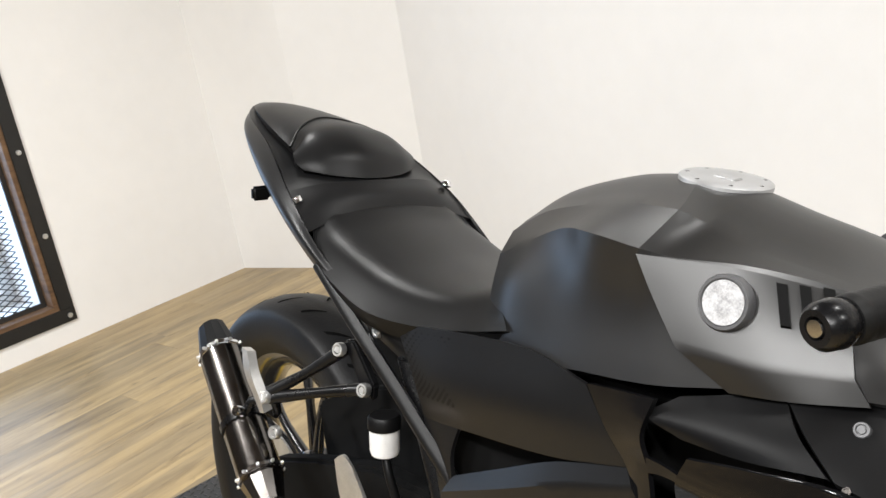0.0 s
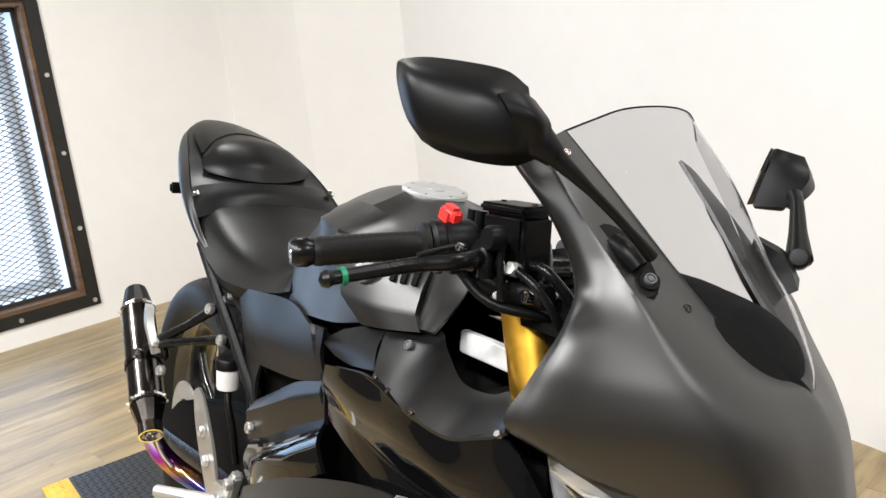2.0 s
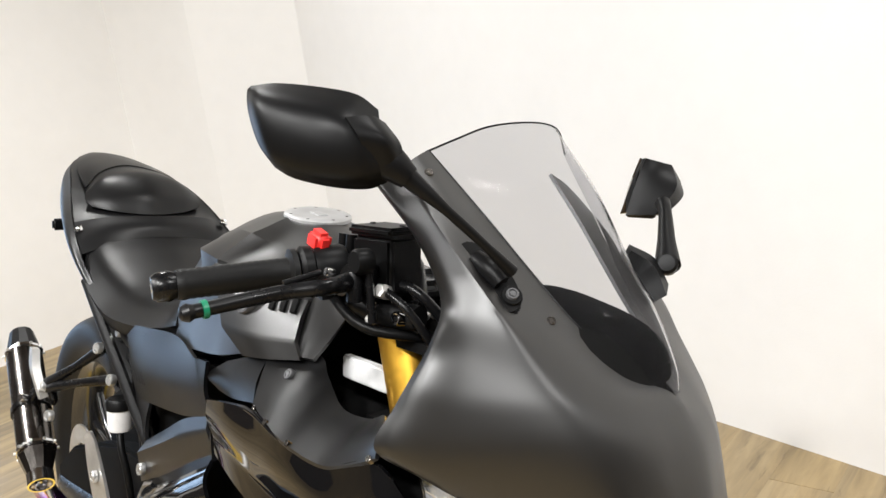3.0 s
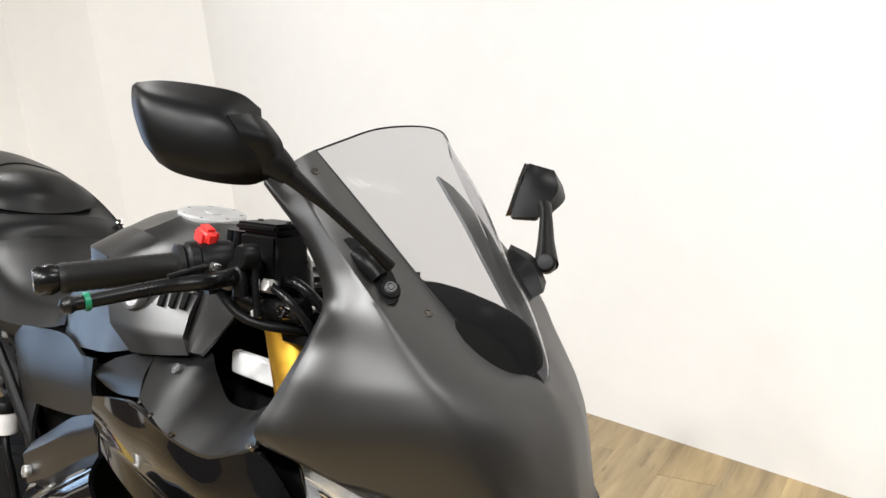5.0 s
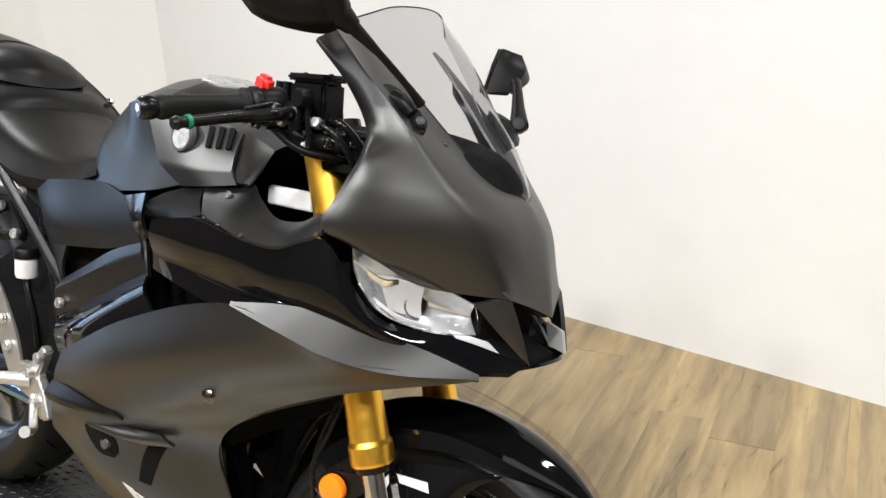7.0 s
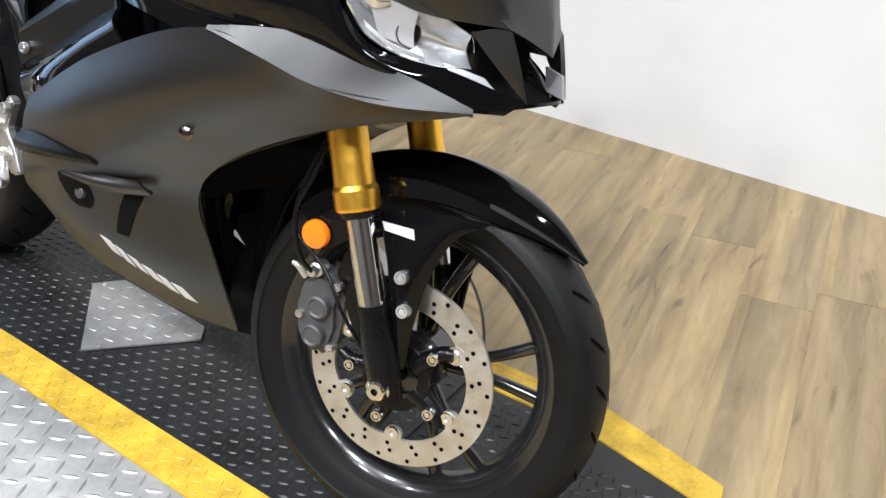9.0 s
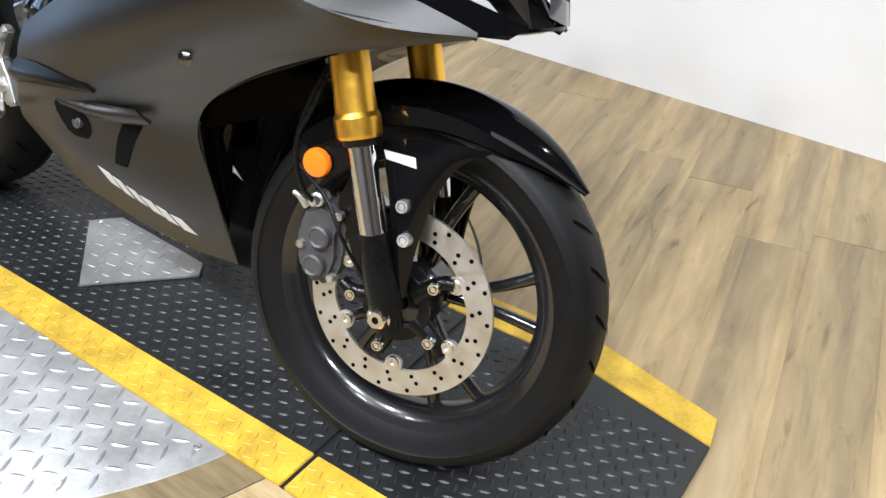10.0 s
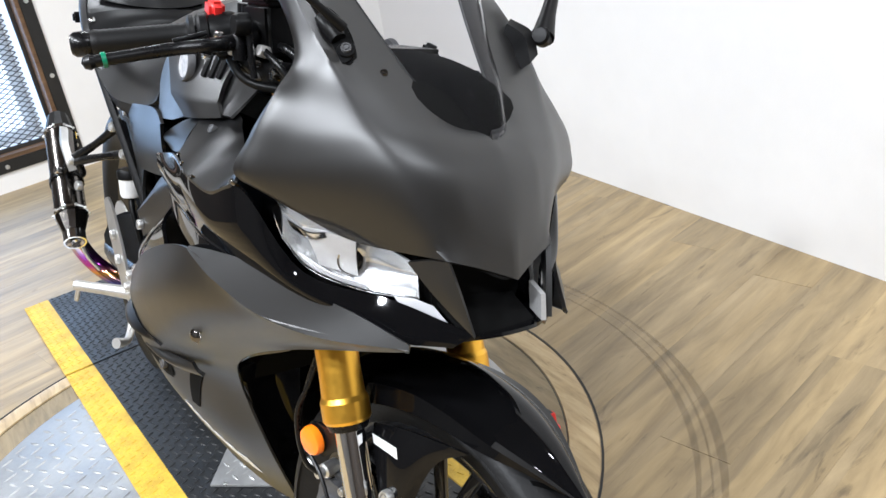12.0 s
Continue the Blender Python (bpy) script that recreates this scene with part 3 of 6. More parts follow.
def in_poly(x, y, o, gap):
    ins = True
    for k in range(len(o)):
        a, b = o[k], o[(k + 1) % len(o)]
        cr = (b[0] - a[0]) * (y - a[1]) - (b[1] - a[1]) * (x - a[0])
        ins &= cr > gap * math.hypot(b[0] - a[0], b[1] - a[1])
    return ins


t = part("tread", treads(lambda x, y: in_poly(x, y, PO, 0.012), 0.027, 0.026, 0.007, 0.0014, 0.006, -0.32, 0.1, -0.1, 0.14, 0.2), TREAD, pl)
t["kind"] = "stuff"
for x, y in ((-0.085, -0.055), (0.03, 0.083), (-0.275, 0.075)):
    bolt(pl, (x, y, 0.006), (0, 0, 1), 0.005, "rivet", STEEL, 0.002)
# a red plug on the boards
rp = empty("red_plug", pose(0.235, 0.555, Z0), "small red plastic plug standing on the floor", "plug")
part("body", turned([(0, 0), (0.016, 0), (0.016, 0.012), (0.010, 0.016), (0.009, 0.045), (0.006, 0.05), (0, 0.05)], 18), RED, rp)

# ---- motorcycle ----
# built upright in its own frame (x ahead, y to its left, z up from the ground), then leaned onto its side stand
LEANED = Matrix.Rotation(radians(-11.0), 4, "X")
bike = empty("motorcycle", LEANED, "matte dark-grey and gloss black sport motorcycle on its side stand", "motorcycle")
FA = Vector((0.642, 0.0, 0.274))      # front axle
RA = Vector((-0.685, 0.006, 0.350))     # rear axle
HEAD = Vector((0.427, 0.0, 0.884))
STEER = Matrix.Translation(HEAD) @ Matrix.Rotation(radians(14.0), 4, Vector((-0.298, 0, 0.954)).normalized()) @ Matrix.Translation(-HEAD)
AXLE = Matrix.Rotation(radians(90), 4, "X")   # turns z to -y: the right side is up


def twin(x, y, z):
    """The place on the left side that answers to one on the right; the upper works sit a little askew."""
    k = min(1.0, max(0.0, (z - 0.5) / 0.35))
    return (x - (0.10 * abs(y) if x > 0.4 else 0.0), -y, z - 2 * abs(y) * k * (0.085 if x > 0 else 0.04))


def both(name, rows, material, thick=0.004, label="", n=7, out=(0, -1, 0), rb=(), cb=()):
    """A panel on the right side and its twin on the left."""
    a = part(name, skin(rows, thick, n, out, rb, cb), material, bike, label)
    part(name, skin([[twin(*p) for p in r] for r in rows], thick, n, (out[0], -out[1], out[2]), rb, cb), material, bike, label)
    return a


def sym(rows):
    """Rows that reach the middle plane, carried on to the other side."""
    return [list(r) + [twin(*p) for p in reversed(r[:-1])] for r in rows]


def wheel(name, centre, radius, width, rim_r, spokes, m=None):
    """Tyre, rim, spokes and hub about an axle along y."""
    place = (m or Matrix()) @ Matrix.Translation(centre) @ AXLE
    e = new(name)
    e.parent = bike
    h = width / 2
    prof = [(rim_r - 0.004, -h * 0.62), (rim_r + 0.012, -h * 0.78), (rim_r + 0.035, -h * 0.96), (radius - 0.032, -h), (radius - 0.016, -h * 0.86), (radius - 0.005, -h * 0.5), (radius, 0)]
    prof = [tuple(p) for p in curve(prof, 4)]
    prof = prof + [(r, -z) for r, z in reversed(prof[:-1])]
    part("tyre", turned(prof, 96, place), RUBBER, e, "black road tyre", 60)
    # slanted tread grooves: dark strips a hair proud, painting the shade inside them
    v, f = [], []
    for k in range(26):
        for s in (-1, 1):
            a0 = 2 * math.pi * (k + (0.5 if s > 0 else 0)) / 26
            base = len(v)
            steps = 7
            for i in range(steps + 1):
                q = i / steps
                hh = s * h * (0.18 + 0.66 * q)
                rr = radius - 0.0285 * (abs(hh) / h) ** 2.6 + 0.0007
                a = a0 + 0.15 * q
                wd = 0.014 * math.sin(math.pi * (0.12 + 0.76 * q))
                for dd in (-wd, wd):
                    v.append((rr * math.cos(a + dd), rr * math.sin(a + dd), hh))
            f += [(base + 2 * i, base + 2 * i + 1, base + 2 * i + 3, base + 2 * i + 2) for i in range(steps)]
    g = part("tread_groove", raw(v, f), CUTSHADE, e, m=place)
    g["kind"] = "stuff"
    rp = [(rim_r + 0.006, -h * 0.70), (rim_r + 0.006, -h * 0.62), (rim_r - 0.008, -h * 0.56), (rim_r - 0.016, -h * 0.30), (rim_r - 0.022, 0), (rim_r - 0.016, h * 0.30), (rim_r - 0.008, h * 0.56), (rim_r + 0.006, h * 0.62), (rim_r + 0.006, h * 0.70),
          (rim_r - 0.010, h * 0.62), (rim_r - 0.026, h * 0.34), (rim_r - 0.031, 0), (rim_r - 0.026, -h * 0.34), (rim_r - 0.010, -h * 0.62)]
    part("rim", turned(rp, 96, place, True), RIM, e, "black cast rim")
    part("hub", turned([(0.012, -0.06), (0.032, -0.06), (0.036, -0.03), (0.046, -0.02), (0.046, 0.02), (0.036, 0.03), (0.032, 0.06), (0.012, 0.06)], 40, place, True), RIM, e)
    for k in range(spokes):
        a = 2 * math.pi * k / spokes + 0.2
        for d in (-0.17, 0.17):
            p0 = Vector((0.036 * math.cos(a + d * 0.4), 0.036 * math.sin(a + d * 0.4), 0))
            p1 = Vector((rim_r * 0.55 * math.cos(a + d * 0.85), rim_r * 0.55 * math.sin(a + d * 0.85), 0.004))
            p2 = Vector(((rim_r - 0.022) * math.cos(a + d * 1.25), (rim_r - 0.022) * math.sin(a + d * 1.25), 0))
            part("spoke", tube([p0, p1, p2], [0.012, 0.0085, 0.010], 5, 10), RIM, e, m=place)
    return e, place


# flat black that paints the shade in tread grooves and drill holes
CUTSHADE = mat("cut_shade", (0.0015, 0.0015, 0.0015), 0.9, spec=0.05)
fw, FPL = wheel("front_wheel", FA, 0.270, 0.108, 0.206, 5, STEER)
rw, RPL = wheel("rear_wheel", RA, 0.343, 0.140, 0.238, 5)


# front brake disc on the right side
def disc_ring(r0, r1, t, holes, lobes):
    """A ring with a lobed inner edge; its holes are painted on later."""
    bm = bmesh.new()
    n = 120
    v = []
    for z in (-t / 2, t / 2):
        for k in range(n):
            a = 2 * math.pi * k / n
            wob = 1 + 0.030 * (abs(math.sin(lobes * a / 2)) ** 6)
            v.append((r0 / wob * math.cos(a), r0 / wob * math.sin(a), z))
            v.append((r1 * math.cos(a), r1 * math.sin(a), z))
    f = []
    for k in range(n):
        j = (k + 1) % n
        o = 2 * n
        f += [(2 * k, 2 * k + 1, 2 * j + 1, 2 * j), (o + 2 * k, o + 2 * j, o + 2 * j + 1, o + 2 * k + 1), (2 * k + 1, o + 2 * k + 1, o + 2 * j + 1, 2 * j + 1), (2 * k, 2 * j, o + 2 * j, o + 2 * k)]
    return raw(v, f)


DPL = FPL @ Matrix.Translation((0, 0, 0.064))
part("brake_disc", disc_ring(0.099, 0.1355, 0.005, 0, 6), STEEL, fw, "drilled steel brake disc", m=DPL)
# drill holes: dark discs laid on the ring paint their shaded depth
hv, hf = [], []
for k in range(36):
    for r, o in ((0.107, 0.0), (0.1175, 0.045), (0.1285, 0.09)):
        if (k + int(r * 1000)) % 2:
            continue
        a = 2 * math.pi * k / 36 + o
        c = len(hv)
        for q in range(10):
            b = 2 * math.pi * q / 10
            hv.append((r * math.cos(a) + 0.0032 * math.cos(b), r * math.sin(a) + 0.0032 * math.sin(b), 0.0029))
        hf.append(tuple(range(c, c + 10)))
dh = part("drill_hole", raw(hv, hf), CUTSHADE, fw, m=DPL)
dh["kind"] = "stuff"
for k in range(6):
    a = radians(34 + 60 * k)
    part("disc_lug", turned([(0, 0.003), (0.013, 0.003), (0.013, -0.003), (0, -0.003)], 20, Matrix.Translation((0.0925 * math.cos(a), 0.0925 * math.sin(a), 0))), STEEL, fw, m=DPL)
    part("disc_button", turned([(0.004, 0.006), (0.0085, 0.006), (0.0095, 0.004), (0.0095, -0.004), (0.004, -0.004)], 16, Matrix.Translation((0.089 * math.cos(a), 0.089 * math.sin(a), 0)), True), CHROME, fw, m=DPL)
for k in range(5):
    a = radians(40 + 72 * k)
    part("carrier_arm", tube([(0.03 * math.cos(a), 0.03 * math.sin(a), 0), (0.072 * math.cos(a), 0.072 * math.sin(a), 0.0), (0.09 * math.cos(a - 0.1), 0.09 * math.sin(a - 0.1), 0)], [0.016, 0.011, 0.010], 4, 10), BLACKMETAL, fw, m=DPL)
    bolt(fw, (0.067 * math.cos(a), 0.067 * math.sin(a), 0.012), (0, 0, 1), 0.0085, "carrier_bolt", CHROME, 0.007, DPL)
part("sensor_ring", turned([(0.034, 0.004), (0.05, 0.004), (0.05, 0.0), (0.034, 0.0)], 60, None, True), BLACKMETAL, fw, m=DPL @ Matrix.Translation((0, 0, 0.008)))
part("axle_nut", turned([(0.005, 0.012), (0.011, 0.012), (0.013, 0.010), (0.013, 0.004), (0.017, 0.003), (0.017, -0.01), (0.005, -0.01)], 24, FPL @ Matrix.Translation((0, 0, 0.122)), True), CHROME, fw)
part("rear_disc", turned([(0.07, 0.002), (0.11, 0.002), (0.11, -0.002), (0.07, -0.002)], 60, RPL @ Matrix.Translation((0, 0, 0.085)), True), STEEL, rw)

# fork: gold outer tubes, chrome sliders, black bottoms
FD = Vector((-0.298, 0, 0.954)).normalized()


TURN = lambda x, y: Matrix.Translation((x, y, 0)) @ Matrix.Rotation(radians(14), 4, "Z") @ Matrix.Translation((-x, -y, 0))


def fk(s, y, dx=0.0):
    """A point on a fork leg, s metres up from the axle."""
    p = Vector((FA.x + dx, y, FA.z)) + FD * s
    return (p.x, p.y, p.z)


for y in (-0.108, 0.108):
    leg = new("fork_leg")
    leg.parent = bike
    part("outer_tube", turned([(0.0, 0), (0.0275, 0), (0.0295, 0.004), (0.0295, 0.026), (0.0265, 0.032), (0.0255, 0.06), (0.0255, 0.405), (0.0, 0.405)], 36, along(fk(0.232, y), fk(0.6, y))), GOLD, leg, "gold anodised fork tube", 20, STEER)
    part("slider", turned([(0.0, 0), (0.0182, 0), (0.0182, 0.2), (0, 0.2)], 30, along(fk(0.06, y), fk(0.6, y))), CHROME, leg, "chrome fork slider", m=STEER)
    part("dust_seal", turned([(0.018, 0), (0.024, 0.002), (0.026, 0.008), (0.0265, 0.012), (0.018, 0.012)], 30, along(fk(0.221, y), fk(0.6, y)), True), BLACKMETAL, leg, m=STEER)
    part("fork_bottom", tube([fk(-0.02, y, 0.004), fk(0.02, y, 0.003), fk(0.06, y), fk(0.11, y)], [0.019, 0.0225, 0.0215, 0.0205], 5, 20), BLACKMETAL, leg, "black cast fork bottom", m=STEER)
part("triple_clamp_lower", block(0.07, 0.27, 0.035, Matrix.Translation(fk(0.50, 0, -0.02)), 0.012), BLACKMETAL, bike, m=STEER)
part("triple_clamp_upper", block(0.09, 0.27, 0.025, Matrix.Translation(fk(0.665, 0, -0.02)), 0.01), BLACKMETAL, bike, m=STEER)
part("steering_stem", tube([fk(0.44, 0, -0.035), fk(0.68, 0, -0.035)], 0.03, 2, 18), BLACKMETAL, bike, m=STEER)

# fork-mounted bits: caliper, hose, reflector
cal = new("brake_caliper")
cal.parent = bike
CALM = TURN(0.56, -0.10)
part("caliper_body", slab([(0.512, 0.285), (0.540, 0.268), (0.566, 0.284), (0.576, 0.318), (0.574, 0.352), (0.582, 0.376), (0.566, 0.394), (0.540, 0.398), (0.518, 0.384), (0.506, 0.350), (0.504, 0.315)], 0.050, side(-0.048), 0.009), GREYCAST, cal, "grey two-piston caliper", m=CALM)
for x, z in ((0.540, 0.306), (0.546, 0.350)):
    part("piston_cap", turned([(0, 0.010), (0.011, 0.010), (0.0135, 0.012), (0.0165, 0.010), (0.0175, 0.004), (0.0175, -0.02), (0, -0.02)], 22, Matrix.Translation((x, -0.098, z)) @ AXLE), GREYCAST, cal, m=CALM)
for x, z in ((0.516, 0.330), (0.572, 0.386), (0.566, 0.292)):
    bolt(cal, (x, -0.098, z), (0, -1, 0), 0.0062, "caliper_bolt", STEEL, 0.006, CALM)
part("bleed_nipple", tube([(0.518, -0.092, 0.384), (0.508, -0.098, 0.398), (0.500, -0.100, 0.402)], [0.006, 0.0045, 0.0035], 4, 10), STEEL, cal, m=CALM)
part("banjo_bolt", turned([(0, 0.012), (0.006, 0.012), (0.007, 0.002), (0.010, 0), (0.010, -0.02), (0, -0.02)], 14, Matrix.Translation((0.536, -0.1, 0.400)) @ AXLE), STEEL, cal, m=CALM)
part("caliper_bracket", slab([(0.56, 0.40), (0.60, 0.30), (0.64, 0.28), (0.655, 0.33), (0.62, 0.43), (0.575, 0.44)], 0.014, side(-0.075), 0.003), BLACKMETAL, cal, m=TURN(0.56, -0.10))
part("brake_hose", tube([(0.536, -0.110, 0.402), (0.528, -0.122, 0.420), (0.518, -0.124, 0.450), (0.516, -0.122, 0.490), (0.532, -0.112, 0.535), (0.545, -0.10, 0.60), (0.52, -0.09, 0.68)], 0.0034, 8, 10), BLACKMETAL, cal, m=TURN(0.56, -0.10))
part("sensor_cable", tube([(0.64, -0.125, 0.31), (0.60, -0.135, 0.37), (0.565, -0.128, 0.42), (0.512, -0.118, 0.46), (0.515, -0.105, 0.52), (0.55, -0.10, 0.60)], 0.0026, 8, 8), BLACKMETAL, cal, m=TURN(0.56, -0.10))
part("reflector", turned([(0, 0.005), (0.0135, 0.0045), (0.0175, 0.003), (0.0192, 0), (0.0192, -0.006), (0, -0.006)], 30, Matrix.Translation((0.548, -0.128, 0.462)) @ AXLE), ORANGE, bike, "round orange reflector", m=TURN(0.56, -0.10))
part("reflector_stay", slab([(0.535, 0.44), (0.56, 0.44), (0.60, 0.47), (0.60, 0.49), (0.55, 0.485), (0.535, 0.48)], 0.005, side(-0.114), 0.001), BLACKMETAL, bike, m=TURN(0.56, -0.10))


# front fender: a gloss shell round the tyre
def fender_rows(a0, a1):
    """Rows across the fender from its rear edge to its tip: crown, shoulder, fold, skirt."""
    rows = []
    for k in range(9):
        q = k / 8
        a = radians(a0 + (a1 - a0) * q)
        w = (1 - max(0, (q - 0.55) / 0.45) ** 2.4 * 0.80) * (1 - 0.15 * max(0, 1 - q * 3))
        skirt = 0.028 * (1 - max(0, (q - 0.35) / 0.65) ** 1.5)
        half = [(0.0, 0.2935), (0.020 * w, 0.290), (0.038 * w, 0.279), (0.052 * w, 0.2655 + 0.007 * q), (0.0655 * w, 0.2635 + 0.007 * q), (0.0690 * w, 0.262 + 0.008 * q - skirt * 0.85)]
        tip = max(0.0, (q - 0.72) / 0.28) ** 2
        half = [(y * (1 - 0.45 * tip), r + (0.2865 - r) * 0.85 * tip) for y, r in half]
        row = [(FA.x + r * math.cos(a), -y, FA.z + r * math.sin(a)) for y, r in reversed(half)] + [(FA.x + r * math.cos(a), y, FA.z + r * math.sin(a)) for y, r in half[1:]]
        rows.append(row)
    return rows


part("front_fender", skin(fender_rows(135, 44.5), 0.003, 6, (0, 0, 1), (), (1, 2, 8, 9)), GLOSS, bike, "gloss black front fender", m=STEER)
for y in (-1, 1):
    rows = [[(0.592, y * 0.083, 0.492), (0.640, y * 0.087, 0.506), (0.690, y * 0.085, 0.512), (0.738, y * 0.078, 0.512)],
            [(0.603, y * 0.092, 0.468), (0.640, y * 0.096, 0.474), (0.672, y * 0.093, 0.480), (0.700, y * 0.084, 0.486)],
            [(0.618, y * 0.097, 0.430), (0.640, y * 0.100, 0.432), (0.660, y * 0.098, 0.434), (0.677, y * 0.090, 0.436)],
            [(0.630, y * 0.098, 0.375), (0.642, y * 0.101, 0.374), (0.654, y * 0.099, 0.372), (0.665, y * 0.092, 0.370)],
            [(0.643, y * 0.097, 0.300), (0.649, y * 0.099, 0.299), (0.655, y * 0.098, 0.298), (0.660, y * 0.093, 0.297)]]
    part("fender_stay", skin(rows, 0.004, 5, (0, y, 0)), GLOSS, bike, "gloss black fender side", m=STEER)
for z in (0.423, 0.380):
    bolt(bike, (0.643 - (z - 0.423) * 0.21, -0.101, z), (0, -1, 0.1), 0.009, "fender_bolt", STEEL, 0.009, STEER)
part("fender_sticker", skin([[(0.600, -0.0925, 0.484), (0.646, -0.0965, 0.486)], [(0.606, -0.0945, 0.474), (0.650, -0.0975, 0.473)]], 0.0006, 3), LABEL, bike, "silver printed sticker", m=STEER)

# side fairing: the long matte wing and the lower cowl in one skin
SF = [[(0.013, -0.209, 0.527), (0.24, -0.232, 0.635), (0.471, -0.236, 0.707), (0.617, -0.208, 0.671), (0.752, -0.106, 0.662)],
      [(0.0, -0.214, 0.49), (0.23, -0.243, 0.572), (0.45, -0.243, 0.636), (0.605, -0.187, 0.645), (0.740, -0.113, 0.655)],
      [(-0.01, -0.212, 0.455), (0.17, -0.232, 0.50), (0.34, -0.226, 0.545), (0.47, -0.195, 0.58), (0.585, -0.165, 0.607)],
      [(-0.03, -0.205, 0.42), (0.12, -0.222, 0.445), (0.26, -0.205, 0.485), (0.36, -0.183, 0.51), (0.43, -0.168, 0.530)],
      [(-0.06, -0.19, 0.385), (0.08, -0.205, 0.40), (0.18, -0.19, 0.42), (0.27, -0.165, 0.435), (0.335, -0.142, 0.445)],
      [(-0.10, -0.165, 0.345), (0.04, -0.185, 0.345), (0.16, -0.168, 0.33), (0.26, -0.145, 0.325), (0.335, -0.108, 0.33)],
      [(-0.14, -0.125, 0.30), (0.02, -0.145, 0.27), (0.14, -0.12, 0.235), (0.245, -0.09, 0.212), (0.33, -0.06, 0.205)]]
both("side_fairing", SF, MATTE, 0.004, "matte dark-grey side fairing")
# the lighter ledge that runs from the wing's corner to its tip
both("fairing_ledge", [[(0.471, -0.234, 0.710), (0.535, -0.220, 0.719), (0.590, -0.203, 0.720), (0.645, -0.178, 0.708), (0.700, -0.138, 0.688), (0.753, -0.105, 0.666)],
                       [(0.472, -0.237, 0.706), (0.515, -0.236, 0.699), (0.556, -0.230, 0.690), (0.617, -0.208, 0.671), (0.680, -0.168, 0.660), (0.754, -0.106, 0.661)]], MATTE, 0.004, "matte dark-grey fairing ledge", 5, (0, -0.7, 0.7))
# inner side of the wheel arch
both("arch_liner", [[(0.585, -0.162, 0.605), (0.56, -0.09, 0.60), (0.52, -0.03, 0.60)], [(0.43, -0.165, 0.528), (0.40, -0.09, 0.53), (0.38, -0.03, 0.53)], [(0.335, -0.138, 0.443), (0.30, -0.08, 0.44), (0.29, -0.03, 0.44)], [(0.33, -0.058, 0.208), (0.28, -0.04, 0.22), (0.26, -0.02, 0.23)]], GLOSS, 0.003, "", 5, (1, 0, 0))
# belly pan
part("belly_pan", skin(sym([[(0.33, -0.060, 0.205), (0.335, -0.03, 0.19), (0.335, 0, 0.187)], [(0.14, -0.12, 0.235), (0.14, -0.06, 0.2), (0.14, 0, 0.195)], [(-0.14, -0.125, 0.30), (-0.14, -0.06, 0.26), (-0.14, 0, 0.255)]]), 0.003, 5, (0, 0, -1)), MATTE, bike)


def on_fairing(u, v, lift=0.0):
    """A point of the right side fairing (u along, v down, 0 to 1) and its way out."""
    g = FAIR
    i, j = v * (g.shape[0] - 1), u * (g.shape[1] - 1)
    i0, j0 = min(int(i), g.shape[0] - 2), min(int(j), g.shape[1] - 2)
    a, b = i - i0, j - j0
    p = (g[i0, j0] * (1 - a) + g[i0 + 1, j0] * a) * (1 - b) + (g[i0, j0 + 1] * (1 - a) + g[i0 + 1, j0 + 1] * a) * b
    n = np.cross(g[i0 + 1, j0] - g[i0, j0], g[i0, j0 + 1] - g[i0, j0])
    n = n / np.linalg.norm(n)
    if n[1] > 0:
        n = -n
    return p + n * lift


FAIR = sheet(SF, 26)


def nearest(x, z):
    """u, v of the fairing point at x and height z."""
    d = (FAIR[:, :, 0] - x) ** 2 + (FAIR[:, :, 2] - z) ** 2
    i, j = np.unravel_index(d.argmin(), d.shape)
    return j / (FAIR.shape[1] - 1), i / (FAIR.shape[0] - 1)


def patch(name, corners, material, lift=0.0012, thick=0.0008, n=6, label=""):
    """A thin sheet laid on the fairing between four corners given as x and height."""
    uv = [nearest(*c) for c in corners]
    rows = []
    for i in range(4):
        q = i / 3
        a = [uv[0][k] * (1 - q) + uv[3][k] * q for k in (0, 1)]
        b = [uv[1][k] * (1 - q) + uv[2][k] * q for k in (0, 1)]
        rows.append([tuple(on_fairing(a[0] * (1 - s) + b[0] * s, a[1] * (1 - s) + b[1] * s, lift)) for s in (0, 1 / 3, 2 / 3, 1)])
    return part(name, skin(rows, thick, n), material, bike, label)


# near-black for inner parts, and for shade in vents, slots and fills
DARK = mat("black_parts_and_shade", (0.003, 0.003, 0.003), 0.8, spec=0.1)
# lower cowl: raised shoulder, two vents, round window with the engine bolt
# the vents are dark sheets laid on, painting their inner shade
ring_pts = [tuple(on_fairing(*nearest(0.124 + 0.0275 * math.copysign(abs(math.cos(a)) ** 0.7, math.cos(a)) + 0.004 * math.sin(a), 0.409 + 0.031 * math.copysign(abs(math.sin(a)) ** 0.7, math.sin(a))), 0.0016)) for a in np.linspace(0, 2 * math.pi, 33)[:-1]]
part("vent", raw([tuple(np.mean(ring_pts, 0))] + ring_pts, [(0, k + 1, (k + 1) % 32 + 1) for k in range(32)]), DARK, bike, "dark sheet for the shade in an open vent, with a bolt")
patch("vent", [(0.215, 0.425), (0.250, 0.427), (0.205, 0.352), (0.178, 0.352)], DARK, 0.0015, 0.001, 5, "dark sheet for the shade in an open vent")
